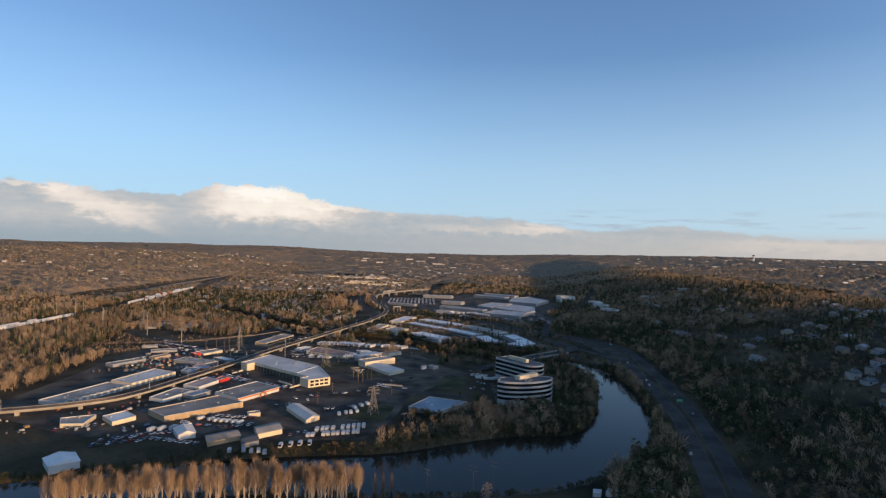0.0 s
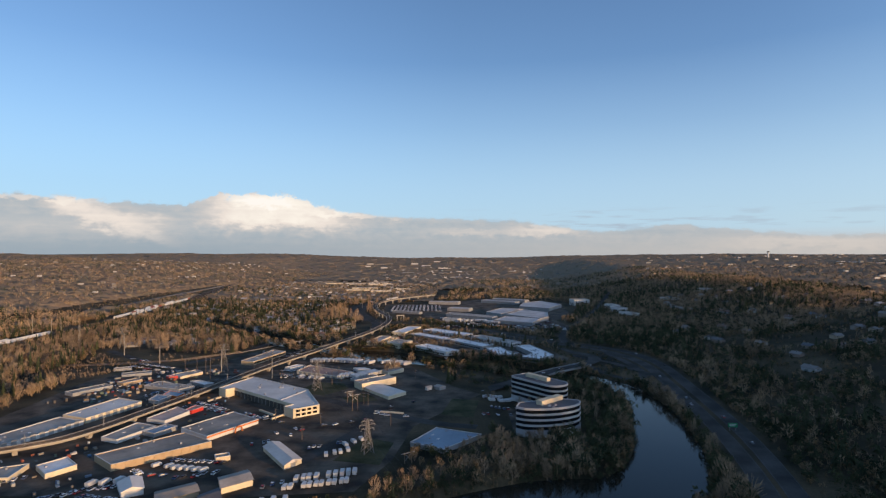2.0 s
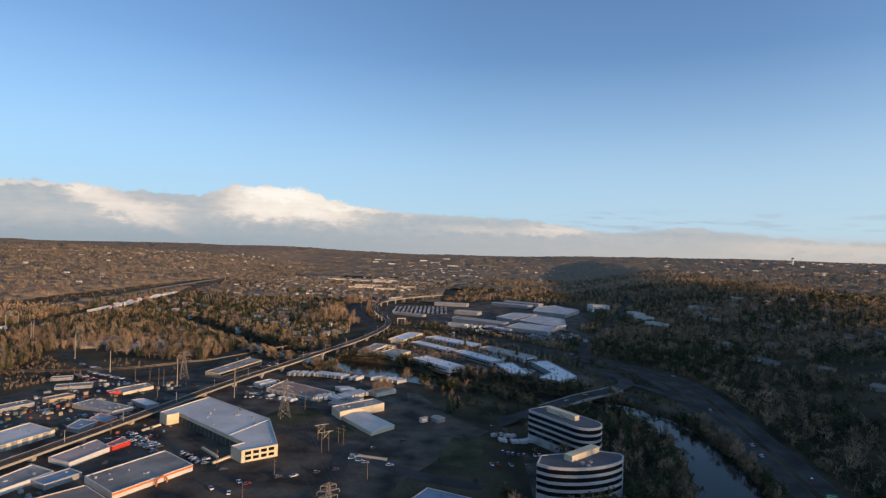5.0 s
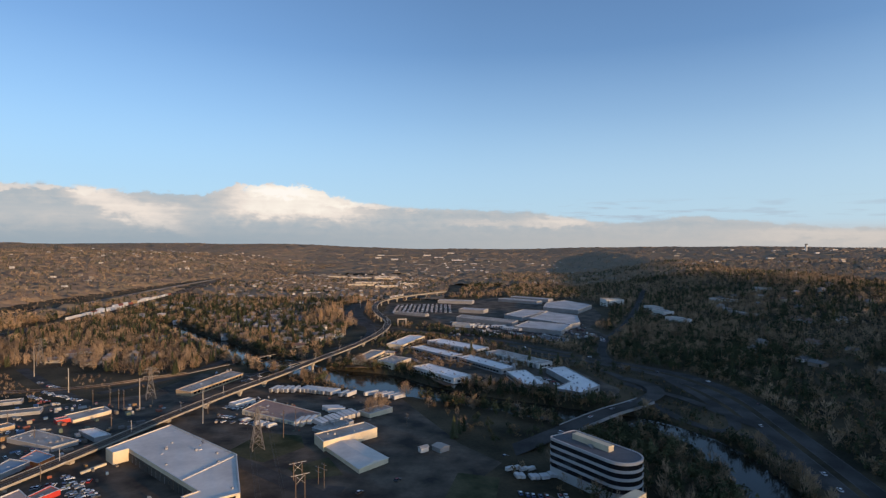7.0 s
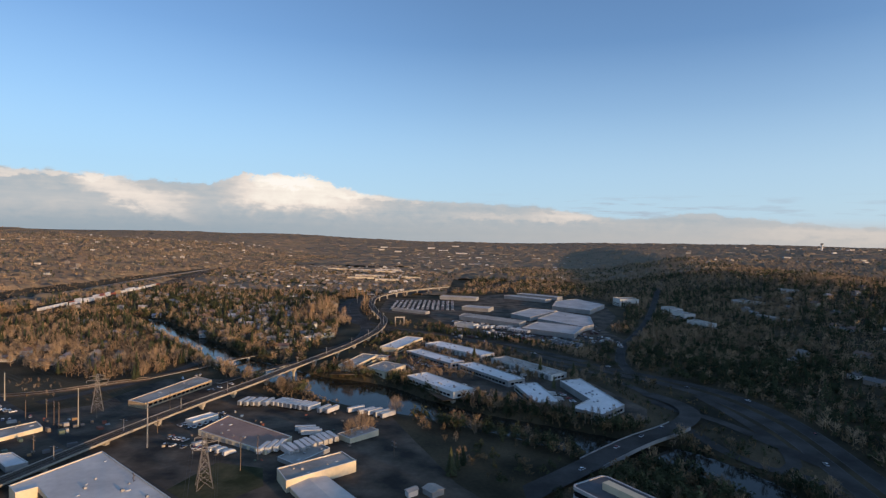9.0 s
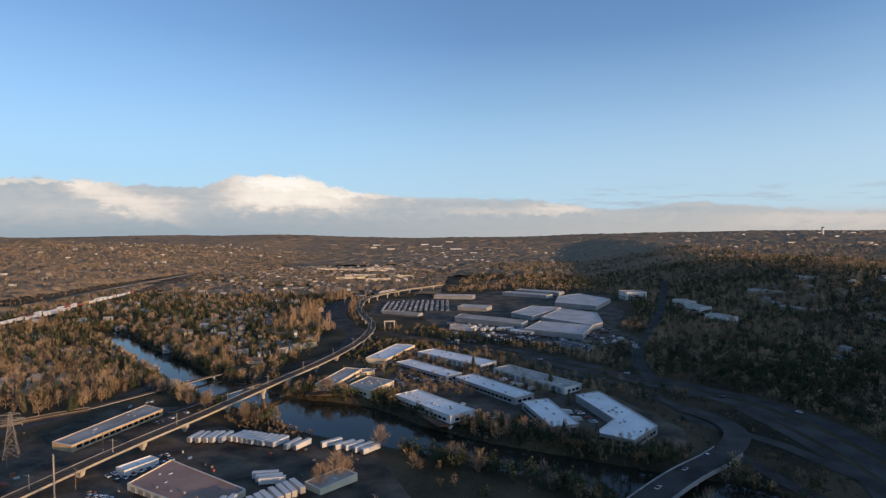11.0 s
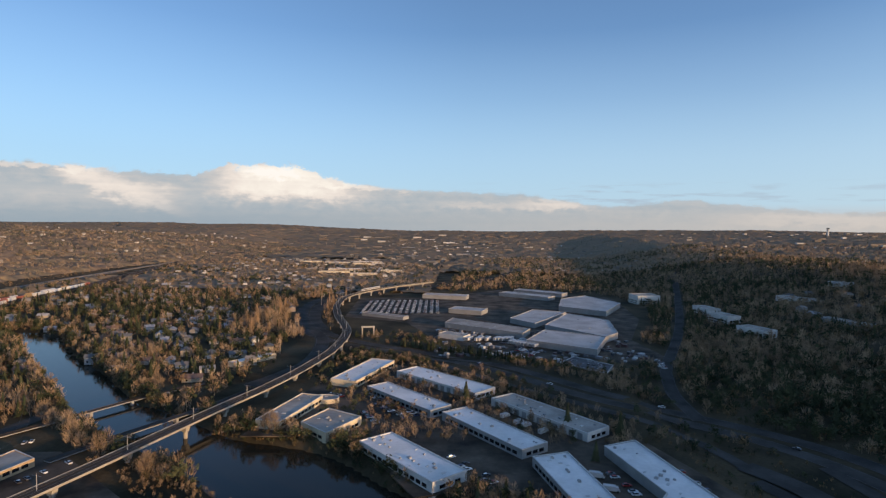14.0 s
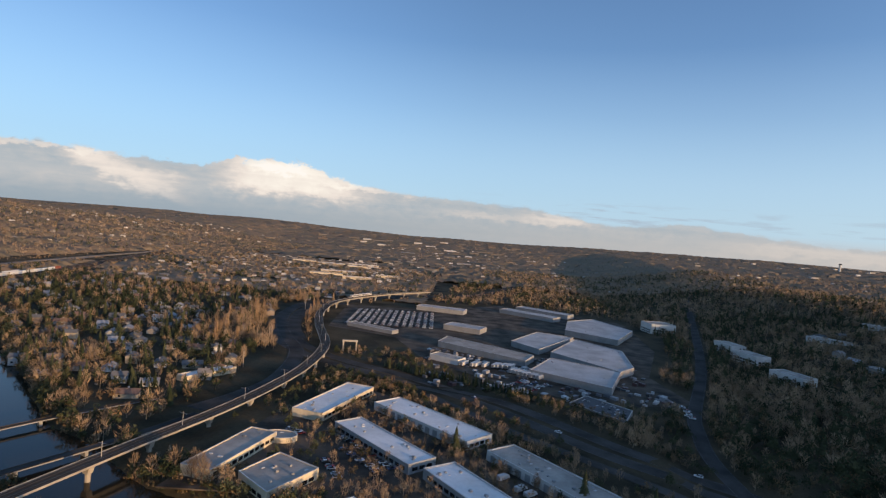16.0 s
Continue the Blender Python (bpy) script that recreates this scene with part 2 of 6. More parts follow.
material("freight_paint", (0.5, 0.4, 0.3), 0.6, vary=0.12, palette=[(0.66, 0.64, 0.60), (0.60, 0.58, 0.54), (0.30, 0.10, 0.06), (0.70, 0.69, 0.66), (0.45, 0.30, 0.14), (0.68, 0.67, 0.64), (0.64, 0.62, 0.58)])
material("tyre", (0.02, 0.02, 0.02), 0.9, vary=0.1)
material("lane_paint", (0.13, 0.13, 0.12), 0.8, vary=0.2)


def island_palette(name, colors, rough):
    """Each loose piece of a joined mesh takes one of the colours."""
    m = material(name, colors[0], rough, vary=0.08)
    nt = m.node_tree
    geo, rp = nt.nodes.new("ShaderNodeNewGeometry"), nt.nodes.new("ShaderNodeValToRGB")
    rp.color_ramp.interpolation = "CONSTANT"
    els = rp.color_ramp.elements
    while len(els) < len(colors):
        els.new(0.5)
    for i, (e, c) in enumerate(zip(els, colors)):
        e.position, e.color = i / len(colors), (*c, 1)
    nt.links.new(geo.outputs["Random Per Island"], rp.inputs[0])
    nt.links.new(rp.outputs[0], nt.nodes["Principled BSDF"].inputs["Base Color"])


island_palette("far_house", [(0.28, 0.26, 0.23), (0.16, 0.14, 0.12), (0.50, 0.47, 0.42), (0.20, 0.16, 0.12), (0.13, 0.125, 0.12), (0.22, 0.19, 0.16), (0.26, 0.24, 0.22), (0.15, 0.12, 0.10), (0.60, 0.56, 0.50), (0.18, 0.15, 0.12)], 0.85)
island_palette("lot_paint", [(0.22, 0.22, 0.23), (0.05, 0.05, 0.055), (0.13, 0.135, 0.145), (0.34, 0.34, 0.34), (0.07, 0.075, 0.085), (0.09, 0.05, 0.05), (0.10, 0.10, 0.11), (0.5, 0.5, 0.49)], 0.4)
island_palette("yard_goods", [(0.30, 0.26, 0.20), (0.10, 0.16, 0.24), (0.34, 0.33, 0.31), (0.24, 0.08, 0.05), (0.12, 0.12, 0.12), (0.10, 0.13, 0.10), (0.42, 0.40, 0.37), (0.28, 0.17, 0.08), (0.09, 0.08, 0.07), (0.18, 0.15, 0.12)], 0.75)


def make_water():
    m = material("river_water", (0.022, 0.021, 0.015), 0.08, vary=0.15, grain=0.3, big=0.02, spec=0.15)
    nt = m.node_tree
    geo, n, b = nt.nodes.new("ShaderNodeNewGeometry"), nt.nodes.new("ShaderNodeTexNoise"), nt.nodes.new("ShaderNodeBump")
    n.inputs["Scale"].default_value, n.inputs["Detail"].default_value = 0.5, 4
    nt.links.new(geo.outputs["Position"], n.inputs["Vector"])
    b.inputs["Strength"].default_value, b.inputs["Distance"].default_value = 0.1, 0.3
    nt.links.new(n.outputs[0], b.inputs["Height"])
    nt.links.new(b.outputs[0], nt.nodes["Principled BSDF"].inputs["Normal"])


make_water()

# ---------------------------------------------------------------- mesh helpers
rng = np.random.default_rng(7)


def mesh_from(name, verts, faces, mats):
    me = bpy.data.meshes.new(name)
    me.from_pydata([tuple(v) for v in verts], [], [tuple(f) for f in faces])
    for m in mats if isinstance(mats, (list, tuple)) else [mats]:
        me.materials.append(MATS[m])
    return me


def tri_mesh(name, verts, mat):
    """A mesh of loose triangles from an (n*3, 3) array."""
    me = bpy.data.meshes.new(name)
    n = len(verts)
    me.vertices.add(n)
    me.vertices.foreach_set("co", np.asarray(verts, dtype=np.float32).ravel())
    me.loops.add(n)
    me.loops.foreach_set("vertex_index", np.arange(n, dtype=np.int32))
    me.polygons.add(n // 3)
    me.polygons.foreach_set("loop_start", np.arange(0, n, 3, dtype=np.int32))
    me.update(calc_edges=True)
    me.materials.append(MATS[mat])
    return me


class Solid:
    """Collects boxes, prisms and beams into one mesh."""

    def __init__(self):
        self.v, self.f = [], []

    def box(self, x0, y0, z0, x1, y1, z1):
        b = len(self.v)
        self.v += [(x, y, z) for z in (z0, z1) for y in (y0, y1) for x in (x0, x1)]
        self.f += [tuple(b + i for i in q) for q in ((0, 2, 3, 1), (4, 5, 7, 6), (0, 1, 5, 4), (2, 6, 7, 3), (0, 4, 6, 2), (1, 3, 7, 5))]
        return self

    def prism(self, poly, z0, z1):
        b, n = len(self.v), len(poly)
        self.v += [(x, y, z0) for x, y in poly] + [(x, y, z1) for x, y in poly]
        self.f += [tuple(b + i for i in reversed(range(n))), tuple(b + n + i for i in range(n))]
        self.f += [(b + i, b + (i + 1) % n, b + n + (i + 1) % n, b + n + i) for i in range(n)]
        return self

    def ring(self, outer, inner, z0, z1):
        b, n = len(self.v), len(outer)
        for poly, z in ((outer, z0), (outer, z1), (inner, z1), (inner, z0)):
            self.v += [(x, y, z) for x, y in poly]
        for k in range(4):
            for i in range(n):
                j = (i + 1) % n
                self.f.append((b + k * n + i, b + k * n + j, b + (k + 1) % 4 * n + j, b + (k + 1) % 4 * n + i))
        return self

    def beam(self, a, c, r0, r1=None, sides=4):
        a, c = Vector(a), Vector(c)
        r1 = r0 if r1 is None else r1
        q = (c - a).to_track_quat("Z", "Y")
        b = len(self.v)
        for p, r in ((a, r0), (c, r1)):
            for i in range(sides):
                w = 2 * math.pi * (i + 0.5) / sides
                self.v.append(tuple(p + q @ Vector((r * math.cos(w), r * math.sin(w), 0))))
        self.f += [(b + i, b + (i + 1) % sides, b + sides + (i + 1) % sides, b + sides + i) for i in range(sides)]
        self.f += [tuple(b + i for i in reversed(range(sides))), tuple(b + sides + i for i in range(sides))]
        return self

    def quad(self, *pts):
        b = len(self.v)
        self.v += [tuple(p) for p in pts]
        self.f.append(tuple(range(b, b + len(pts))))
        return self

    def mesh(self, name, mat):
        return mesh_from(name, self.v, self.f, mat)


def part(name, data, parent, label="", m=None):
    ob = new(name, data)
    ob.parent = parent
    if m is not None:
        ob.matrix_basis = m
    return tagged(ob, label) if label else ob


def thing(name, label, category, m=None, group="", kind=""):
    ob = new(name)
    ob.empty_display_size = 0.5
    if m is not None:
        ob.matrix_basis = m
    return tagged(ob, label, category, group, kind)


def spline(pts, step):
    """Catmull-Rom through the points (any width), resampled at about step metres."""
    p = np.array(pts, float)
    p = np.vstack([2 * p[0] - p[1], p, 2 * p[-1] - p[-2]])
    out = []
    for i in range(1, len(p) - 2):
        n = max(2, int(np.hypot(*(p[i + 1] - p[i])[:2]) / step))
        for t in np.arange(n) / n:
            a, b, c, d = p[i - 1], p[i], p[i + 1], p[i + 2]
            out.append(0.5 * (2 * b + (c - a) * t + (2 * a - 5 * b + 4 * c - d) * t * t + (3 * b - a - 3 * c + d) * t ** 3))
    out.append(p[-2])
    return np.array(out)


def sides_of(line):
    t = np.gradient(line[:, :2], axis=0)
    t /= np.hypot(*t.T)[:, None]
    return np.stack([-t[:, 1], t[:, 0]], 1)


def smooth(a, b, v):
    t = np.clip((v - a) / (b - a), 0, 1)
    return t * t * (3 - 2 * t)


# ---------------------------------------------------------------- ground
RIVER = spline([(-800, 985, 26), (-660, 1030, 26), (-540, 1056, 26), (-460, 1058, 28), (-414, 1030, 28), (-376, 986, 29), (-330, 942, 30), (-296, 912, 30), (-254, 868, 32), (-224, 838, 34), (-190, 816, 40), (-140, 783, 36), (-88, 755, 58), (-45, 728, 40),
                (-2, 704, 30), (47, 679, 34), (86, 660, 36), (122, 643, 34), (148, 605, 30), (155, 545, 28), (145, 485, 36), (130, 425, 40), (98, 372, 52),
                (45, 345, 82), (-25, 322, 62), (-110, 312, 48), (-200, 278, 42), (-320, 240, 40), (-520, 180, 40)], 8.0)


def river_gap(x, y):
    """Distance from the river's bank: negative in the water."""
    d = np.full(np.shape(x), 1e9)
    for cx, cy, w in RIVER:
        d = np.minimum(d, np.hypot(x - cx, y - cy) - w / 2)
    return d


def wave(x, y, s, k=0.0):
    return np.sin(x / s + k) * np.cos(y / s * 1.13 + 1.7 * k) + 0.5 * np.sin((x + y) / s * 1.9 + 2.1 * k) * np.cos((x - y) / s * 1.7 + k)


def estate(y):
    """The industrial estate stands on a low terrace that falls towards the freight depot."""
    return 2.6 * smooth(318, 346, y) * (1 - smooth(600, 690, y))


def hills(x, y):
    # long ridge on the sunny side, which keeps the low sun from half of the valley
    foot = 205 + 0.09 * np.clip(y - 800, 0, 4000)
    ridge = smooth(-30, 430, x - foot) * (50 + 28 * (1 - smooth(350, 900, y)) + 4 * wave(x, y, 170))
    ridge += smooth(350, 1500, x - foot) * 26
    left = smooth(0, 620, -x - 600 - 0.05 * np.clip(y - 900, 0, 3000)) * (54 + 6 * wave(x, y, 240, 1.0)) + smooth(500, 1900, -x - 600) * 14
    r = np.hypot(x, y - 300)
    far = smooth(2600, 4700, r) * (60 + 9 * wave(x, y, 420, 2.0) - 26 * smooth(0, 3000, x))
    base = np.maximum(ridge, left)
    park = 3.0 * smooth(-138, -118, x) * (1 - smooth(112, 128, x)) * smooth(690, 720, y + 0.35 * x) * (1 - smooth(960, 990, y))
    return np.maximum(base, far) + 0.3 * np.minimum(base, far) + park + estate(y) * smooth(-480, -352, x) * (1 - smooth(22, 40, x))


def ground_z(x, y):
    x, y = np.asarray(x, float), np.asarray(y, float)
    z = hills(x, y)
    near = (np.abs(x) < 860) & (y > 100) & (y < 1300)
    g = river_gap(x, y) if np.any(near) else np.full(x.shape, 1e9)
    bank = np.where(near, smooth(-3, 7, g), 1.0)
    return z * bank - 4.0 * (1 - bank)


def axis(fine0, fine1, step, far0, far1, grow=1.09):
    out = list(np.arange(fine0, fine1 + 0.1, step))
    s = step
    while out[-1] < far1:
        s = min(s * grow, 160)
        out.append(min(out[-1] + s, far1))
    s, lo = step, []
    v = fine0
    while v > far0:
        s = min(s * grow, 160)
        v = max(v - s, far0)
        lo.append(v)
    return np.array(lo[::-1] + out)


def make_ground():
    xs, ys = axis(-420, 300, 5, -4700, 4700), axis(230, 900, 5, -2500, 4950)
    X, Y = np.meshgrid(xs, ys)
    Z = ground_z(X, Y)
    nx, ny = len(xs), len(ys)
    i = np.arange(nx * ny).reshape(ny, nx)
    faces = np.stack([i[:-1, :-1], i[:-1, 1:], i[1:, 1:], i[1:, :-1]], -1).reshape(-1, 4)
    me = mesh_from("ground", np.stack([X.ravel(), Y.ravel(), Z.ravel()], 1), faces, "grass")
    for p in me.polygons:
        p.use_smooth = True
    tagged(new("ground", me), "valley floor and wooded hills of winter grass", "ground", kind="structure")


make_ground()


def ribbon(name, line, width, mat, lift, label, category, kind="structure", z=None, offset=0.0):
    n = sides_of(line)
    v, f = [], []
    for k, (p, s) in enumerate(zip(line, n)):
        w = width if np.isscalar(width) else width[k]
        for e in (-0.5, 0.5):
            q = p[:2] + s * (e * w + offset)
            v.append((q[0], q[1], (ground_z(q[0], q[1]) if z is None else (z if np.isscalar(z) else z[k])) + lift))
    f = [(2 * i, 2 * i + 1, 2 * i + 3, 2 * i + 2) for i in range(len(line) - 1)]
    ob = new(name, mesh_from(name, v, f, mat))
    return tagged(ob, label, category, kind=kind)


ribbon("water", RIVER, RIVER[:, 2] + 18, "river_water", 0, "calm dark river winding through the valley", "river", z=-2.0)

# ---------------------------------------------------------------- roads and yards
def slab(name, poly, mat, label, category, top=0.06):
    s = Solid().prism(poly, top - 0.7, top)
    return tagged(new(name, s.mesh(name, mat)), label, category, kind="structure")


def draped(name, poly, mat, label, category):
    """Paving over the terrace: cut into strips across the slope, each edge at the height of the ground."""
    v, f = [], []
    cuts = [0.0, *np.arange(600.0, 691.0, 10.0), 2000.0]
    for lo, hi in zip(cuts[:-1], cuts[1:]):
        strip = list(poly)
        for edge, sign in ((lo, 1), (hi, -1)):
            out = []
            for (x0, y0), (x1, y1) in zip(strip, strip[1:] + strip[:1]):
                in0, in1 = sign * (y0 - edge) >= 0, sign * (y1 - edge) >= 0
                if in0:
                    out.append((x0, y0))
                if in0 != in1:
                    t = (edge - y0) / (y1 - y0)
                    out.append((x0 + (x1 - x0) * t, edge))
            strip = out
        if len(strip) > 2:
            b = len(v)
            v += [(x, y, float(estate(y)) + 0.06) for x, y in strip]
            f.append(tuple(range(b, len(v))))
    return tagged(new(name, mesh_from(name, v, f, mat)), label, category, kind="structure")


draped("pavement_1", [(-330, 395), (-235, 352), (-120, 352), (-52, 362), (-38, 405), (-30, 470), (20, 560), (-5, 590), (-28, 640), (-55, 700), (-130, 712), (-205, 770), (-250, 765), (-262, 690), (-330, 640), (-345, 600), (-335, 500)],
     "asphalt", "worn asphalt yards of the industrial estate", "pavement")
for k, poly in enumerate(([(-140, 562), (-112, 552), (-96, 576), (-104, 596), (-130, 600)], [(-72, 404), (-44, 398), (-40, 436), (-60, 446)], [(-12, 500), (12, 492), (18, 540), (-4, 545)], [(-96, 545), (-84, 530), (-64, 538), (-78, 562)])):
    v = [(x, y, float(estate(y)) + 0.12) for x, y in poly]
    tagged(new(f"verge_{k + 1}", mesh_from("verge", v, [tuple(range(len(v)))], "lawn")), "patch of rough winter grass between the yards", "grass", kind="structure")
slab("pavement_2", [(-120, 790), (-60, 795), (-20, 727), (10, 738), (60, 702), (116, 690), (126, 725), (98, 800), (60, 835), (30, 872), (-42, 945), (-70, 962), (-105, 890)], "asphalt",
     "asphalt drives and parking between the business units", "pavement", top=3.06)
slab("pavement_3", [(-30, 1075), (55, 1000), (130, 985), (185, 1010), (175, 1090), (250, 1300), (235, 1440), (60, 1520), (-60, 1390), (-165, 1385), (-150, 1200), (-70, 1170)], "asphalt",
     "large asphalt lots around the distribution sheds", "pavement")
slab("pavement_4", [(14, 470), (38, 452), (62, 500), (40, 530), (14, 520)], "asphalt", "asphalt car park beside the curved offices", "pavement")


def road(name, pts, width, label, lift=0.12, z=None, lines=(), dashes=()):
    line = spline(pts, 9.0)
    rd = ribbon(name, line, width, "road", lift, label, "road", z=z)
    for off in lines:
        edge = ribbon("lane_line", line, 0.14, "lane_paint", lift + 0.03, "", "", z=z, offset=off)
        edge.parent = rd
        for key in ("label", "category", "kind"):
            if key in edge:
                del edge[key]
    return line


HIGHWAY = [(95, 130), (130, 240), (146, 293), (178, 418), (193, 510), (204, 610), (211, 700), (201, 765), (178, 808), (140, 843), (91, 880), (31, 945), (-45, 1006), (-114, 1048), (-165, 1105), (-200, 1200), (-215, 1300), (-195, 1395), (-120, 1500), (20, 1650), (120, 1900)]
road("road_1", [(x - 7, y - 3) for x, y in HIGHWAY], 11, "grey highway carriageway curving along the valley", lines=(-5, 5))
road("road_2", [(x + 9, y + 4) for x, y in HIGHWAY], 11, "grey highway carriageway curving along the valley", lines=(-5, 5))
road("road_3", [(146, 842), (149, 894), (160, 940), (175, 985), (235, 1124), (300, 1300), (386, 1552), (470, 1800)], 10, "grey ramp climbing through the woods", lift=0.2, lines=(-4.5, 4.5))
road("road_13", [(243, 1140), (262, 1112), (268, 1070), (256, 1020), (235, 960)], 7, "narrow road branching off below the offices", lift=0.3)
road("road_4", [(-154, 893), (-141, 925), (-131, 973), (-143, 1060), (-178, 1135), (-207, 1213), (-222, 1304), (-212, 1374), (-160, 1470), (-60, 1580)], 14, "grey road sweeping past the rail curve", lift=0.2, lines=(-6, 6))
road("road_5", [(-155, 1117), (-177, 1172), (-194, 1244), (-194, 1322), (-165, 1400)], 9, "narrow grey road inside the curve", lift=0.25)
road("road_6", [(-300, 690), (-262, 765), (-250, 850)], 10, "street beside the low retail strip", lift=0.2)
road("road_7", [(138, 759), (150, 735), (172, 712), (198, 640)], 9, "slip road joining the highway", lift=0.3)
road("road_11", [(140, 700), (146, 684), (150, 660), (163, 634), (180, 622), (188, 593), (186, 540)], 8, "slip road from the bridge to the highway", lift=0.3)
road("road_12", [(181, 777), (188, 722), (190, 672), (182, 640), (168, 628)], 8, "loop of the slip road", lift=0.27)
road("road_8", [(-92, 398), (-66, 462), (-66, 500), (-64, 524)], 9, "street through the industrial estate", lift=0.24)
road("road_9", [(-430, 770), (-330, 690), (-210, 610), (-80, 520), (-20, 480), (14, 470)], 10, "street under the power lines", lift=0.16)
# street over the river on a low concrete bridge
bl = spline([(-44, 536, 0.3), (-22, 547, 0.6), (6, 562, 1.2), (43, 598, 2.0), (97, 656, 2.6), (126, 682, 2.6), (143, 701, 2.2), (155, 722, 1.8), (157, 742, 1.2), (151, 760, 0.6), (141, 776, 0.4)], 8)
road("road_14", [(141, 774), (137, 790), (125, 814), (98, 841), (67, 869), (33, 900), (-20, 958)], 8, "narrow road below the highway beside the business units", lift=0.3)
ribbon("road_10", bl[:, :2], 14.0, "road", 0.1, "grey street on a bridge over the river", "road", z=bl[:, 2])


def sweep(line, profile):
    """A closed section (side, height) carried along a line with its own heights."""
    n = sides_of(line)
    v, f, m = [], [], len(profile)
    for p, s in zip(line, n):
        v += [(p[0] + s[0] * a, p[1] + s[1] * a, p[2] + h) for a, h in profile]
    for i in range(len(line) - 1):
        f += [(i * m + j, i * m + (j + 1) % m, (i + 1) * m + (j + 1) % m, (i + 1) * m + j) for j in range(m)]
    f += [tuple(reversed(range(m))), tuple(range(len(v) - m, len(v)))]
    return v, f


def swept(name, line, profile, mat, parent, label=""):
    v, f = sweep(line, profile)
    return part(name, mesh_from(name, v, f, mat), parent, label)


bridge = thing("road_bridge", "low concrete road bridge over the river", "bridge")
over = bl[(bl[:, 0] > 62) & (bl[:, 1] < 700)]
swept("deck", over, [(-7.4, -1.3), (7.4, -1.3), (7.4, 0.0), (-7.4, 0.0)], "grey_wall", bridge)
for s in (-1, 1):
    swept("parapet", over, [(s * 7.2 - 0.15, 0.0), (s * 7.2 + 0.15, 0.0), (s * 7.2 + 0.15, 0.8), (s * 7.2 - 0.15, 0.8)], "grey_wall", bridge)
for k in (len(over) // 4, len(over) // 2, 3 * len(over) // 4):
    p = over[k]
    part("pier", Solid().box(-4.5, -0.7, -9, 4.5, 0.7, -1.6).mesh("pier", "concrete"), bridge, m=pose(p[0], p[1], p[2], 0, 0, math.degrees(math.atan2(*(over[k + 1] - over[k])[1::-1])) - 90))

def low_bridge(pts, width, label, mat):
    """A flat girder bridge with kerbs and plain piers."""
    line = spline(pts, 8.0)
    b = thing("river_bridge", label, "bridge")
    swept("girder", line, [(-width / 2, -0.5), (width / 2, -0.5), (width / 2, 0.0), (-width / 2, 0.0)], "grey_wall", b)
    swept("deck", line, [(-width / 2 + 0.4, 0.0), (width / 2 - 0.4, 0.0), (width / 2 - 0.4, 0.12), (-width / 2 + 0.4, 0.12)], mat, b)
    for s in (-1, 1):
        swept("kerb", line, [(s * (width / 2 - 0.2) - 0.15, 0.0), (s * (width / 2 - 0.2) + 0.15, 0.0), (s * (width / 2 - 0.2) + 0.15, 0.3), (s * (width / 2 - 0.2) - 0.15, 0.3)], "track_bed", b)
    pm = Solid().box(-0.8, -width / 2 + 0.8, -8, 0.8, width / 2 - 0.8, -0.8).mesh("pier", "grey_wall")
    for k in range(2, len(line) - 1, 3):
        p, q = line[k], line[k + 1]
        part("pier", pm, b, m=pose(p[0], p[1], p[2], 0, 0, math.degrees(math.atan2(q[1] - p[1], q[0] - p[0]))))
    return line


BRIDGE_A = low_bridge([(-262, 762, 1.2), (-240, 803, 1.2), (-220, 843, 1.2), (-199, 878, 1.2), (-182, 903, 1.0)], 3.6, "narrow rail bridge low over the river", "track_bed")
BRIDGE_B = low_bridge([(-202, 756, 1.0), (-189, 787, 1.0), (-172, 822, 1.0), (-157, 856, 1.0), (-148, 884, 0.9)], 5.0, "low street bridge over the river beside the viaduct", "road")

# ---------------------------------------------------------------- elevated railway
VIADUCT = spline([(-520, 300, 7.5), (-420, 340, 7.5), (-304, 385, 7), (-257, 414, 7), (-240, 440, 7), (-228, 490, 6.5), (-214, 555, 6.2), (-202, 617, 6), (-187, 680, 6), (-169, 742, 6), (-149, 815, 6.5),
                  (-131, 872, 7.5), (-119, 925, 8.5), (-113, 985, 9), (-119, 1063, 9), (-150, 1160, 9), (-170, 1250, 9), (-170, 1350, 9), (-125, 1465, 9), (-60, 1560, 9)], 6.0)


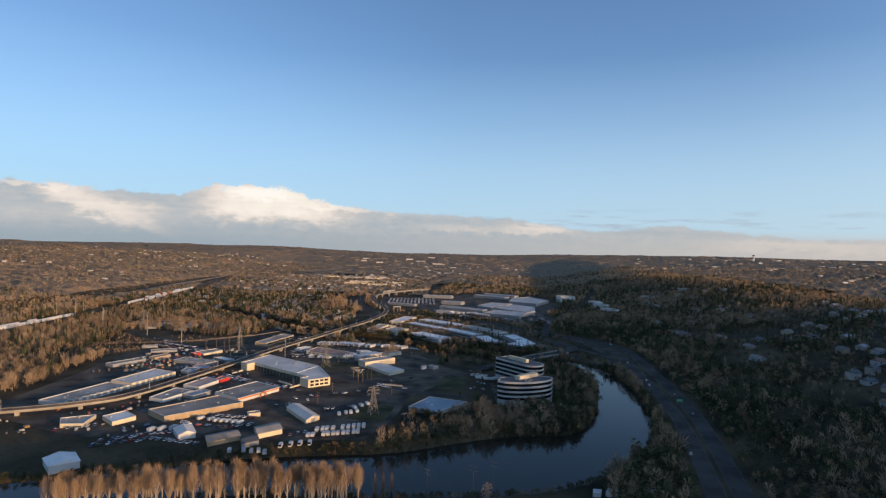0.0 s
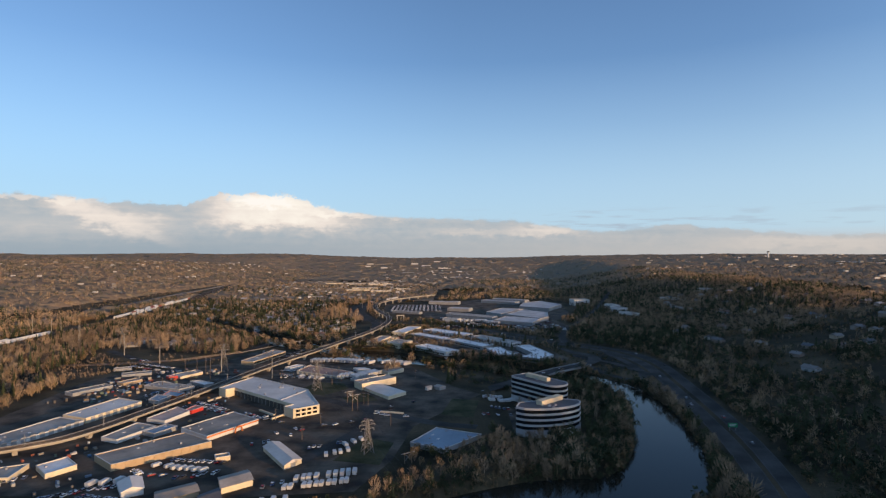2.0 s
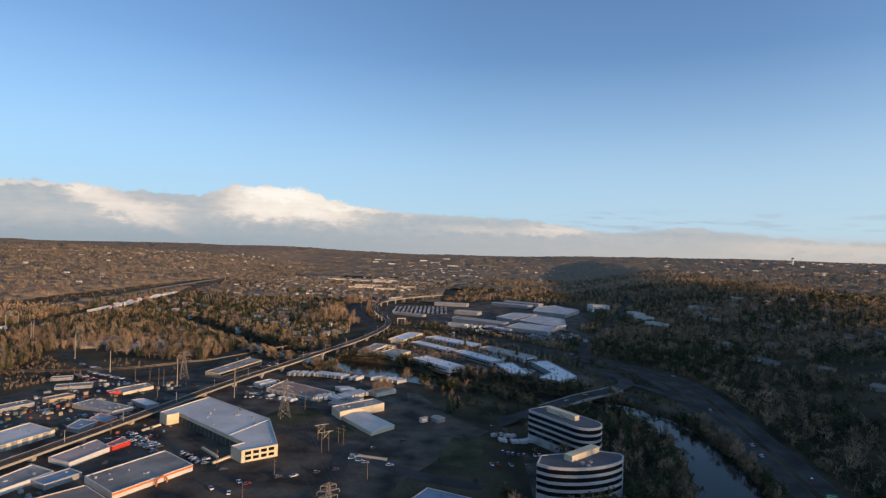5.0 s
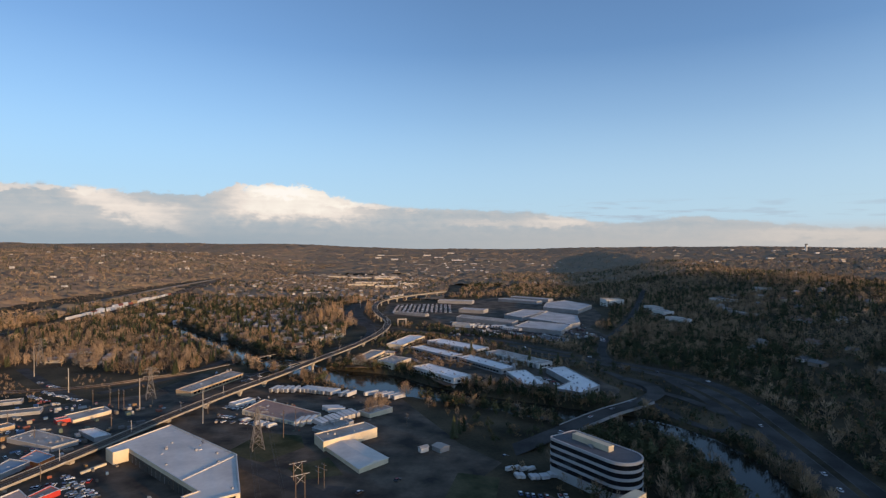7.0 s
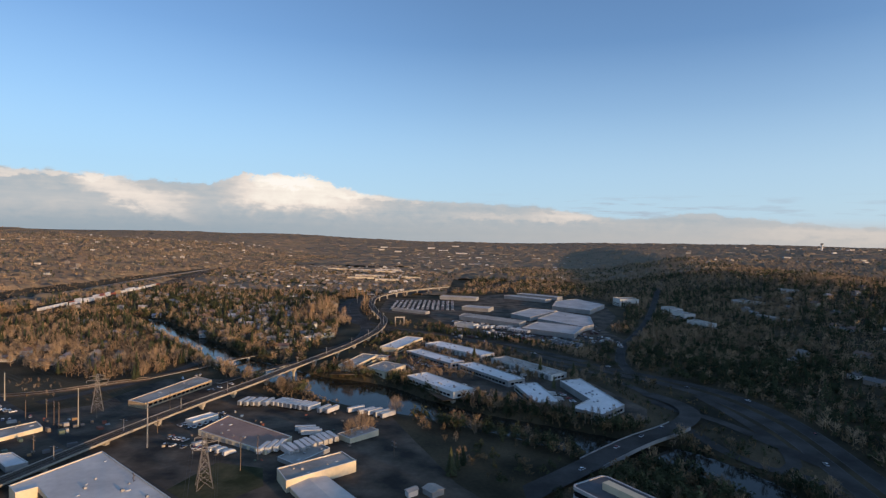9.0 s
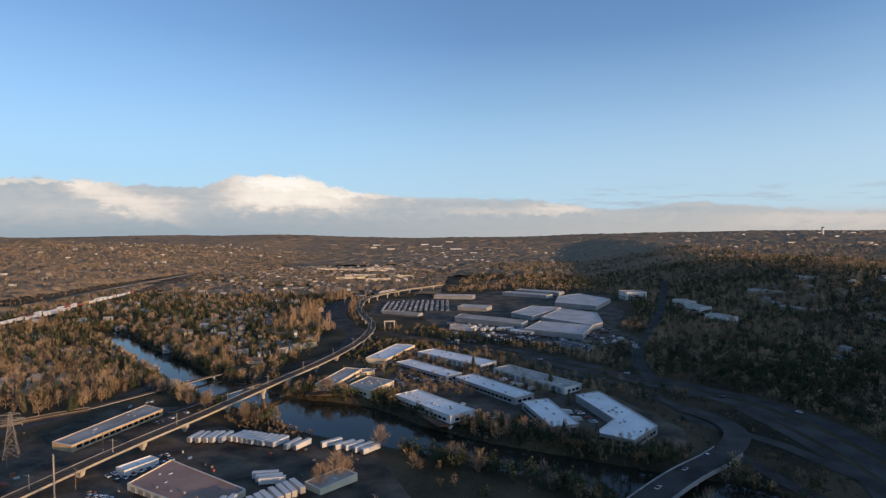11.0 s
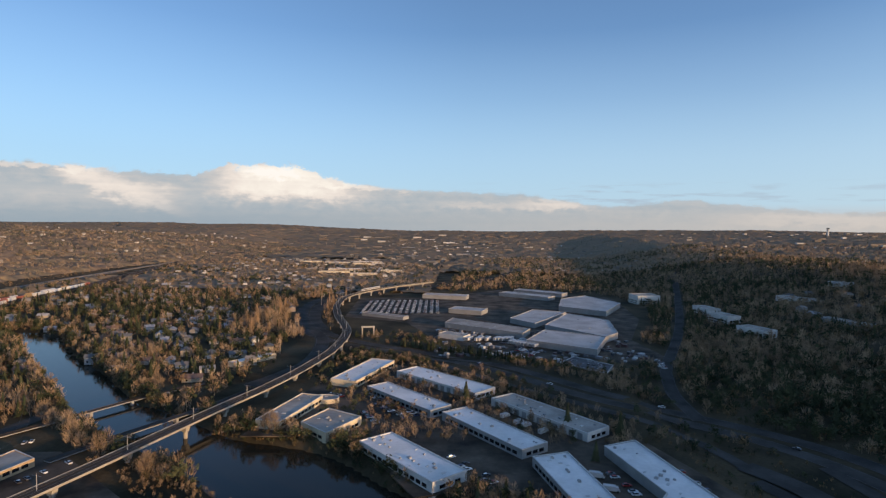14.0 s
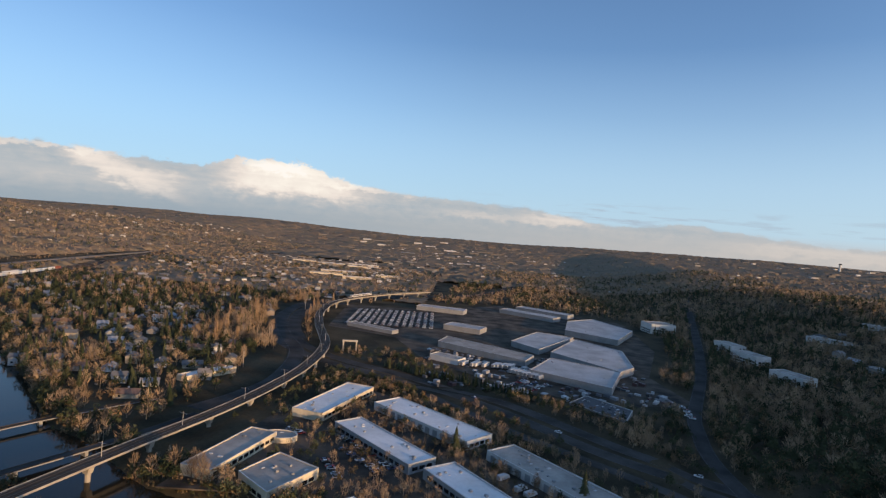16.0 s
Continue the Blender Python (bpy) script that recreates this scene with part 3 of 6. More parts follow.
def make_viaduct():
    v = thing("rail_viaduct", "elevated pale concrete railway viaduct with two tracks", "viaduct")
    swept("girder", VIADUCT, [(-1.7, -2.0), (1.7, -2.0), (2.5, -0.7), (4.4, -0.35), (4.4, 0.0), (-4.4, 0.0), (-4.4, -0.35), (-2.5, -0.7)], "concrete", v)
    swept("deck_surface", VIADUCT, [(-4.1, 0.0), (4.1, 0.0), (4.1, 0.05), (-4.1, 0.05)], "deck_top", v)
    for s in (-1, 1):
        swept("parapet", VIADUCT, [(s * 4.25 - 0.13, -0.02), (s * 4.25 + 0.13, -0.02), (s * 4.25 + 0.13, 0.45), (s * 4.25 - 0.13, 0.45)], "concrete", v)
        swept("trackbed", VIADUCT, [(s * 2.1 - 1.3, 0.0), (s * 2.1 + 1.3, 0.0), (s * 2.1 + 1.3, 0.22), (s * 2.1 - 1.3, 0.22)], "track_bed", v, "brown track bed")
        for g in (-0.72, 0.72):
            a = s * 2.1 + g
            swept("rail", VIADUCT, [(a - 0.06, 0.22), (a + 0.06, 0.22), (a + 0.06, 0.4), (a - 0.06, 0.4)], "rail_steel", v)
    n = sides_of(VIADUCT)
    seg = np.r_[0, np.cumsum(np.hypot(*np.diff(VIADUCT[:, :2], axis=0).T))]
    pier = Solid().prism([(1.2 * math.cos(a), 1.2 * math.sin(a)) for a in np.linspace(0, 2 * math.pi, 9)[:-1]], -13, -3.6)
    pier.v += [(x, y, z) for x, y, z in [(-1.3, -1.3, -4.6), (1.3, -1.3, -4.6), (1.3, 1.3, -4.6), (-1.3, 1.3, -4.6), (-1.4, -2.0, -2.0), (1.4, -2.0, -2.0), (1.4, 2.0, -2.0), (-1.4, 2.0, -2.0)]]
    b = len(pier.v) - 8
    pier.f += [tuple(b + i for i in q) for q in ((3, 2, 1, 0), (4, 5, 6, 7), (0, 1, 5, 4), (1, 2, 6, 5), (2, 3, 7, 6), (3, 0, 4, 7))]
    pm = pier.mesh("pier", "concrete")
    mast = Solid().beam((0, 0, 0), (0, 0, 7.2), 0.2, 0.13, 6).beam((0, -2.7, 6.4), (0, 2.7, 6.4), 0.07).mesh("mast", "metal")
    for d in np.arange(20, seg[-1], 37):
        i = int(np.argmin(abs(seg - d)))
        p, yaw = VIADUCT[i], math.degrees(math.atan2(n[i][1], n[i][0])) - 90
        part("pier", pm, v, m=pose(p[0], p[1], p[2], 0, 0, yaw))
    for d in np.arange(6, seg[-1], 46):
        i = int(np.argmin(abs(seg - d)))
        p, yaw = VIADUCT[i], math.degrees(math.atan2(n[i][1], n[i][0])) - 90
        part("mast", mast, v, "grey catenary mast", m=pose(p[0], p[1], p[2], 0, 0, yaw))
    return v


make_viaduct()


def along(line, d):
    seg = np.r_[0, np.cumsum(np.hypot(*np.diff(line[:, :2], axis=0).T))]
    p = np.array([np.interp(d, seg, line[:, k]) for k in range(line.shape[1])])
    q = np.array([np.interp(d + 1, seg, line[:, k]) for k in range(line.shape[1])])
    return p, math.degrees(math.atan2(q[1] - p[1], q[0] - p[0])), seg[-1]


# two freight tracks running to the river bridge
for k, off in enumerate((-3.0, 3.0)):
    tr = spline([(-520, 668, 0.5), (-440, 676, 0.5), (-372, 690, 0.5), (-317, 713, 0.5), (-283, 745, 0.8), (-262, 762, 1.2)], 7.0)
    v, f = sweep(tr, [(off - 2.0, -0.7), (off + 2.0, -0.7), (off + 1.4, -0.15), (off - 1.4, -0.15)])
    bed = tagged(new(f"railway_{k + 4}", mesh_from("railway", v, f, "track_bed")), "ballasted freight track in the sunlit scrub", "railway", kind="structure")
    for g in (-0.72, 0.72):
        swept("rail", tr, [(off + g - 0.07, 0.0), (off + g + 0.07, 0.0), (off + g + 0.07, 0.2), (off + g - 0.07, 0.2)], "rail_steel", bed)


# ---------------------------------------------------------------- buildings
def rect(cx, cy, length, width, angle):
    c, s = math.cos(radians(angle)), math.sin(radians(angle))
    return [(cx + a * length / 2 * c - b * width / 2 * s, cy + a * length / 2 * s + b * width / 2 * c) for a, b in ((-1, -1), (1, -1), (1, 1), (-1, 1))]


def inset(poly, d):
    out = []
    n = len(poly)
    for i in range(n):
        p0, p1, p2 = Vector(poly[i - 1]), Vector(poly[i]), Vector(poly[(i + 1) % n])
        e1, e2 = (p1 - p0).normalized(), (p2 - p1).normalized()
        n1, n2 = Vector((-e1.y, e1.x)), Vector((-e2.y, e2.x))
        m = (n1 + n2) / max(0.35, 1 + n1.dot(n2))
        out.append(tuple(p1 + m * d))
    return out


VENT = Solid().box(-0.9, -0.7, 0, 0.9, 0.7, 0.9).box(-0.75, -0.55, 0.9, 0.75, 0.55, 1.05).mesh("roof_unit", "metal")
SKYLIGHT = Solid().box(-0.7, -1.2, 0, 0.7, 1.2, 0.35).mesh("skylight", "white_paint")
DOCK = Solid().box(-1.7, -0.12, 0, 1.7, 0.12, 3.6).mesh("dock_door", "grey_wall")
PANE = Solid().box(-1.6, -0.06, 0, 1.6, 0.06, 1.7).mesh("window", "dark_glass")


def inside(poly, x, y):
    c, j = False, len(poly) - 1
    for i in range(len(poly)):
        (xi, yi), (xj, yj) = poly[i], poly[j]
        if (yi > y) != (yj > y) and x < (xj - xi) * (y - yi) / (yj - yi) + xi:
            c = not c
        j = i
    return c


FOOTPRINTS = []


def building(name, label, poly, height, wall, roof, units=10, doors=(), windows=(), base=None, parapet=0.4, group="", category="building", gable=0.0):
    """A flat-roofed block: walls with a parapet, a roof set below it, roof units, dock doors and panes along chosen sides."""
    FOOTPRINTS.append(poly)
    cx, cy = np.mean(poly, 0)
    z = float(min(ground_z(*p) for p in poly)) if base is None else base
    height = max(height - z, 2.8) if z < 4 else height
    b = thing(name, label, category, pose(cx, cy, z), group)
    loc = [(x - cx, y - cy) for x, y in poly]
    inn = inset(loc, 0.35)
    part("wall", Solid().ring(loc, inn, -1.5 if base is None else 0, height).mesh("wall", wall), b)
    if gable:
        p = [Vector(q) for q in inset(loc, -0.5)]
        if (p[1] - p[0]).length < (p[2] - p[1]).length:
            p = p[1:] + p[:1]
        r0, r1 = (p[3] + p[0]) / 2, (p[1] + p[2]) / 2
        g = Solid()
        g.v = [(*q, height) for q in p] + [(*r0, height + gable), (*r1, height + gable)]
        g.f = [(0, 1, 5, 4), (2, 3, 4, 5), (0, 4, 3), (1, 2, 5), (3, 2, 1, 0)]
        part("roof", g.mesh("roof", roof), b)
        units = 0
    else:
        part("roof", Solid().prism(inset(loc, 0.33), height - parapet - 0.4, height - parapet).mesh("roof", roof), b)
        part("coping", Solid().ring(inset(loc, -0.08), inset(loc, 0.45), height, height + 0.15).mesh("coping", "white_wall"), b)
    lo, hi = np.min(loc, 0), np.max(loc, 0)
    safe, done, tries, units = inset(loc, 2.5), 0, 0, int(units * 0.5 + 0.5)
    while done < units and tries < 400:
        tries += 1
        x, y = rng.uniform(lo, hi)
        if inside(safe, x, y):
            e = Vector(loc[1]) - Vector(loc[0])
            part("roof_unit" if done % 3 else "skylight", VENT if done % 3 else SKYLIGHT, b, m=pose(x, y, height - parapet, 0, 0, math.degrees(math.atan2(e.y, e.x))) @ Matrix.Scale(rng.uniform(0.45, 0.95), 4))
            done += 1
    for sides, mesh, nm, step, lift in ((doors, DOCK, "dock_door", 6.0, 0.1), (windows, PANE, "window", 4.4, 1.3)):
        for i in sides:
            p, q = Vector(loc[i]), Vector(loc[(i + 1) % len(loc)])
            ln, e = (q - p).length, (q - p).normalized()
            k = int((ln - 3) / step)
            for j in range(k):
                w = p + e * (ln / 2 + (j - (k - 1) / 2) * step) + Vector((e.y, -e.x)) * 0.05
                ang = math.degrees(math.atan2(e.y, e.x))
                part(nm, mesh, b, m=pose(w.x, w.y, lift, 0, 0, ang))
                if nm == "window" and height > 6.5:
                    part(nm, mesh, b, m=pose(w.x, w.y, lift + 2.9, 0, 0, ang))
    return b


UNIT = "long low white-roofed business unit with pale concrete walls"
building("business_unit", "white-roofed L-shaped business unit by the river", [(70, 705), (88, 693), (108, 717), (90, 787), (72, 778), (86, 728)], 8, "grey_wall", "white_roof", 34, windows=(0, 1, 5), group="business park")
building("business_unit", UNIT, [(34, 762), (47, 713), (64, 719), (52, 769)], 8, "grey_wall", "white_roof", 22, windows=(0, 1), group="business park")
building("business_unit", UNIT, rect(16, 802, 68, 18, -52), 8, "grey_wall", "white_roof", 24, windows=(0, 1), doors=(2,), group="business park")
building("business_unit", "long grey-roofed business unit with pale concrete walls and docks", rect(50, 830, 76, 19, -50), 8, "white_wall", "grey_roof", 42, doors=(0,), windows=(1,), group="business park")
building("business_unit", UNIT, rect(-36, 855, 66, 17, -46), 8, "grey_wall", "white_roof", 26, windows=(0, 1), group="business park")
building("business_unit", UNIT, rect(-14, 896, 78, 21, -42), 8, "white_wall", "white_roof", 30, doors=(0,), windows=(1,), group="business park")
building("business_unit", "white-roofed business unit with sunlit cream wall", rect(-75, 918, 66, 20, 73), 8, "cream_wall", "white_roof", 20, windows=(0, 2), group="business park")
building("business_unit", "white-roofed business unit behind dark conifers", rect(-25, 760, 60, 20, -48), 8, "white_wall", "white_roof", 40, windows=(0, 1), group="business park")
building("business_unit", "grey-roofed office unit with cream walls by the pond", rect(-103, 826, 52, 15, 77), 8, "cream_wall", "grey_roof", 14, windows=(0, 2), group="business park")
building("business_unit", "stepped grey-roofed office unit with cream walls", [(-90, 801), (-72, 785), (-64, 800), (-58, 812), (-70, 819), (-80, 825)], 8, "cream_wall", "grey_roof", 16, windows=(0, 1, 2), group="business park")
building("business_unit", "rounded end wing of a cream office unit", [(-89 + 9 * math.cos(a), 853 + 6 * math.sin(a)) for a in np.linspace(0, 2 * math.pi, 25)[:-1]], 4.9, "cream_wall", "grey_roof", 2)

wh = building("warehouse", "large white-roofed warehouse with a cream office end", [(-200, 549), (-192, 543), (-187, 549.5), (-123, 499.5), (-128, 493), (-119, 486), (-103, 499), (-124, 545), (-186, 591)], 9.5, "cream_wall", "membrane_roof", 26, windows=(5,), doors=(2,))
part("roof_parapet", Solid().beam((-137, 511, 9.1), (-124, 545, 9.1), 0.6).mesh("roof_parapet", "white_wall"), wh, m=pose(*(-v for v in wh.matrix_basis.translation)))
tan_b = building("warehouse", "long tan block warehouse with a flat brown-grey roof", [(-210, 399), (-191, 384), (-152, 424), (-177, 441)], 6.6, "tan_wall", "brown_roof", 5)
PILASTER = Solid().box(-0.35, -0.3, 0, 0.35, 0.1, 3.7).mesh("pilaster", "tan_wall")
for k in range(11):
    w = Vector((-191, 384)).lerp(Vector((-152, 424)), (k + 0.5) / 11) - Vector(tan_b.matrix_basis.translation.xy)
    part("pilaster", PILASTER, tan_b, m=pose(w.x, w.y, 0, 0, 0, 45.7))
orange = building("shop", "grey-roofed hardware shop with white and orange front", [(-185, 452), (-160, 435), (-140, 473), (-165, 491)], 6, "white_wall", "brown_roof", 12)
for a, b, z0, z1, nm in (((-160, 435), (-150, 454), 2.1, 3.1, "sign_band"), ((-149, 456), (-140, 473), 2.1, 3.1, "sign_band")):
    p, q = Vector(a) - orange.matrix_basis.translation.xy, Vector(b) - orange.matrix_basis.translation.xy
    e = (q - p).normalized()
    o = Vector((e.y, -e.x)) * 0.15
    part(nm, Solid().prism([tuple(p + o), tuple(q + o), tuple(q - o * 0.2), tuple(p - o * 0.2)][::1], z0, z1).mesh(nm, "orange_paint"), orange, "orange sign band")
arch_line = np.array([(0.0, 3.6 * math.cos(a), 1.6 + 3.6 * math.sin(a)) for a in np.linspace(0, math.pi, 19)])
arch_line = np.r_[[(0.0, 3.6, 0.0)], arch_line, [(0.0, -3.6, 0.0)]]
av, af = [], []
for p in arch_line:
    r = Vector((0, p[1], max(p[2] - 1.6, 0))).normalized() if p[2] > 0 else Vector((0, np.sign(p[1]), 0))
    av += [tuple(Vector(p) + Vector((u, 0, 0)) + r * w) for u, w in ((-0.6, -0.35), (0.6, -0.35), (0.6, 0.35), (-0.6, 0.35))]
for k in range(len(arch_line) - 1):
    af += [(4 * k + j, 4 * k + (j + 1) % 4, 4 * k + 4 + (j + 1) % 4, 4 * k + 4 + j) for j in range(4)]
part("entrance_arch", mesh_from("entrance_arch", av, af, "orange_paint"), orange, "orange arch over the entrance", m=pose(15.5, -8, 0, 0, 0, -28) @ Matrix.Scale(0.8, 4))
dock = Vector((-187, 549.5)), Vector((-123, 499.5))
# Wide dark doors cover most of the court wall to carry its shade.
dm = Solid().box(-2.2, -0.25, 0.1, 2.2, 0.05, 4.6).mesh("dock_door", "dark_dock")
for k in range(16):
    w = dock[0].lerp(dock[1], (k + 0.5) / 16) - wh.matrix_basis.translation.xy
    part("dock_door", dm, wh, "loading door, darkened for the shade on the court wall", m=pose(w.x, w.y, 0, 0, 0, -38))
building("shop", "low shop with a pinkish flat roof", [(-221, 475), (-205, 469), (-199, 494), (-214, 505)], 5, "white_wall", "pink_roof", 3)
building("shop", "low red shop wing beside the viaduct", [(-204, 497), (-198, 495), (-194, 506), (-202, 510)], 4.5, "red_paint", "rust_roof", 1)
building("shed", "low grey-roofed shed beside the viaduct", [(-228, 434), (-215, 429), (-205, 458), (-222, 465)], 5, "white_wall", "grey_roof", 4)
building("shed", "small blue-roofed shed among the shops", rect(-199, 452, 18, 11, 65), 4.5, "grey_wall", "blue_roof", 1)
building("warehouse", "long pale-roofed warehouse behind the viaduct", [(-302, 418), (-280, 412), (-262, 468), (-285, 476)], 5.5, "white_wall", "grey_roof", 14, doors=(1,))
building("warehouse", "pale-roofed warehouse with sunlit cream wall", [(-284, 478), (-262, 470), (-247, 515), (-272, 526)], 6.5, "cream_wall", "membrane_roof", 12, doors=(1,))
building("retail_strip", "low pale-roofed retail strip with brown walls", [(-236, 692), (-221, 687), (-205, 752), (-222, 761)], 4.2, "tan_wall", "grey_roof", 9, windows=(1,))
building("warehouse", "blue-grey roofed warehouse in the shade", [(-29, 429), (-8, 417), (16, 446), (-14, 459)], 5.5, "grey_wall", "blue_roof", 8, doors=(0,))
building("factory", "tall cream factory hall catching the sun", [(-92, 583), (-83, 570), (-56, 597), (-66, 608)], 8.5, "cream_wall", "grey_roof", 9)
building("factory", "low cream factory wing with grey roof", [(-81.5, 571), (-56, 540), (-43, 556), (-68, 584)], 4.2, "cream_wall", "membrane_roof", 26, gable=1.3)
building("factory", "low pale-roofed hall behind the factory", [(-100, 606), (-88, 598), (-76, 622), (-88, 631)], 4.5, "grey_wall", "grey_roof", 5)
building("depot", "rust-roofed freight depot with loading canopy", [(-160, 640), (-109, 613), (-102, 636), (-154, 668)], 4.8, "cream_wall", "rust_roof", 16, doors=(0, 2))
building("workshop", "small grey-roofed workshop in the van yard", [(-118, 419), (-96, 389), (-89, 399), (-111, 428)], 4.4, "cream_wall", "membrane_roof", 3, doors=(1,), gable=1.8)
building("shop", "low cream shop with a red end wall", [(-277, 621), (-263, 610), (-252, 634), (-263, 643)], 4.5, "cream_wall", "grey_roof", 4)
building("shop", "tiny red kiosk on the shop end", rect(-272, 612, 8, 7, 50), 4.2, "red_paint", "grey_roof", 0)
building("shed", "small pale shed by the trailer yard", rect(-66, 650, 22, 12, 52), 4.5, "cream_wall", "grey_roof", 2)
building("shed", "pale shed on the yard edge", rect(-170, 665, 18, 8, 60), 4.2, "white_wall", "white_roof", 2)
building("distribution_shed", "huge grey-white distribution shed", [(147, 1363), (130, 1282), (185, 1241), (226, 1326), (191, 1406)], 7, "grey_wall", "shed_roof", 20, group="distribution sheds")
building("distribution_shed", "huge grey-white distribution shed with roof ribs", [(91, 1135), (144, 1073), (162, 1095), (172, 1175), (131, 1222)], 6.5, "grey_wall", "shed_roof", 14, group="distribution sheds")
building("distribution_shed", "grey-white distribution shed with dark dock frames", [(62, 1052), (122, 1014), (145, 1075), (87, 1108)], 6, "grey_wall", "shed_roof", 12, doors=(0,), group="distribution sheds")
building("distribution_shed", "grey-white distribution shed on the lots", [(55, 1179), (81, 1146), (132, 1236), (91, 1252)], 6, "grey_wall", "shed_roof", 10, group="distribution sheds")
building("distribution_shed", "long grey distribution shed with dark dock frames", [(-22, 1140), (61, 1085), (72, 1112), (-14, 1172)], 6, "grey_wall", "grey_roof", 12, doors=(0,), group="distribution sheds")
building("distribution_shed", "far long pale shed", rect(100, 1420, 90, 24, -35), 6, "grey_wall", "shed_roof", 6, group="distribution sheds")
building("distribution_shed", "far long pale shed", rect(128, 1465, 90, 22, -35), 6, "grey_wall", "shed_roof", 6, group="distribution sheds")
building("distribution_shed", "pale shed beside the lots", rect(5, 1250, 46, 26, -20), 6, "grey_wall", "shed_roof", 6, group="distribution sheds")
building("distribution_shed", "pale low hall at the car lots", rect(-30, 1395, 70, 24, -12), 6, "grey_wall", "shed_roof", 5, group="distribution sheds")
building("distribution_shed", "low grey hall with cluttered roof", [(81, 969), (112, 937), (124, 964), (97, 992)], 4, "grey_wall", "dark_roof", 36, group="distribution sheds")
building("distribution_shed", "low white hall on the lots", rect(-10, 1080, 30, 14, -30), 5, "white_wall", "grey_roof", 8, group="distribution sheds")
for nm, lab, poly, h, w, r, u, *g in (
        ("shed", "low brown-roofed shed beside the scrub", rect(-315, 628, 26, 12, 30), 3.0, "grey_wall", "brown_roof", 2),
        ("shed", "small pale shed beside the scrub", rect(-345, 655, 16, 9, 30), 3.0, "grey_wall", "brown_roof", 1),
        ("shed", "long grey shed behind the warehouses", rect(-318, 560, 34, 12, 62), 3.2, "grey_wall", "brown_roof", 3),
        ("shed", "small brown shed behind the warehouses", rect(-300, 590, 18, 10, 62), 3.0, "tan_wall", "brown_roof", 1),
        ("shed", "low blue-roofed shed behind the viaduct", [(-249, 541), (-247, 525), (-237, 521), (-235, 538)], 5, "grey_wall", "blue_roof", 1),
        ("shed", "blue-roofed workshop with an orange front", [(-245, 555), (-244, 542), (-229, 536), (-228, 547)], 5, "orange_paint", "blue_roof", 2),
        ("shed", "pale-roofed shed by the railway", [(-244, 589), (-225, 576), (-219, 583), (-237, 594)], 5, "grey_wall", "white_roof", 2),
        ("retail_strip", "long grey-roofed strip dotted with skylights", [(-277, 572), (-239, 559), (-232, 572), (-272, 588)], 5, "grey_wall", "grey_roof", 26),
        ("workshop", "sunlit cream block beside the viaduct", [(-234, 385), (-220, 373), (-212, 387), (-226, 399)], 5, "cream_wall", "white_roof", 3),
        ("shed", "low grey-roofed sheds near the river road", [(-258, 378), (-250, 366), (-236, 368), (-240, 388)], 4, "cream_wall", "grey_roof", 3),
        ("shed", "tan-roofed shed in the truck yard", [(-149, 352), (-143, 341), (-128, 354), (-135, 364)], 5.6, "tan_wall", "brown_roof", 1, 1.3),
        ("shed", "grey-roofed shed in the truck yard", [(-125, 370), (-118, 357), (-106, 368), (-114, 381)], 5.8, "cream_wall", "grey_roof", 1, 1.4),
        ("shed", "small dark shed in the truck yard", [(-126, 349), (-122, 340), (-114, 347), (-120, 358)], 5.4, "grey_wall", "dark_roof", 0, 1.0),
        ("shed", "pale domed shed among parked trucks", [(-174, 362), (-165, 350), (-157, 356), (-166, 370)], 6.0, "white_wall", "membrane_roof", 0, 1.8),
        ("shed", "white tent hall near the river", [(-222, 312), (-211, 301), (-200, 310), (-211, 322)], 4, "white_wall", "white_roof", 0, 2.0),
        ("shed", "small hut on the dark meadow", [(-28, 574), (-26, 571), (-22, 575), (-24, 578)], 3, "white_wall", "grey_roof", 0, 0.8),
        ("shed", "small pale hut on the dark meadow", [(-20, 577), (-15, 572), (-10, 577), (-15, 582)], 3, "grey_wall", "grey_roof", 0, 1.0),
        ("shed", "small hut beside the van yard", rect(-137, 404, 8, 6, 30), 4, "cream_wall", "grey_roof", 0),
        ("distribution_shed", "pale flat hall before the car lot", rect(-100, 1203, 64, 12, -28), 4, "grey_wall", "grey_roof", 8),
        ("shed", "cream terrace along the garden quarter", rect(-178, 962, 42, 9, 60), 4, "cream_wall", "white_roof", 2),
        ("office_block", "long pale hall on the wooded slope", rect(445, 1260, 60, 18, -60), 7, "white_wall", "grey_roof", 3),
        ("office_block", "pale hall on the wooded slope", rect(535, 1325, 26, 18, -60), 8, "white_wall", "white_roof", 2),
        ("office_block", "low terrace on the wooded slope", rect(400, 1100, 50, 12, -70), 6, "grey_wall", "grey_roof", 3)):
    building(nm, lab, poly, h, w, r, u, gable=g[0] if g else 0.0)
for k, (cx, cy, l, w, a) in enumerate(((-441, 2110, 60, 22, 10), (-360, 2080, 70, 24, 0), (-270, 2060, 80, 26, 5),
                                               (-300, 1790, 70, 20, 10), (-225, 1750, 60, 18, 10), (-290, 1865, 80, 18, 8), (-175, 1840, 50, 20, 5), (-280, 2120, 80, 22, 0), (-930, 1760, 60, 14, 20))):
    building("hall", "long low sunlit hall in the far valley", rect(cx, cy, l, w, a), 6, "cream_wall", "white_roof" if k % 3 else "grey_roof", 0, group="far halls")
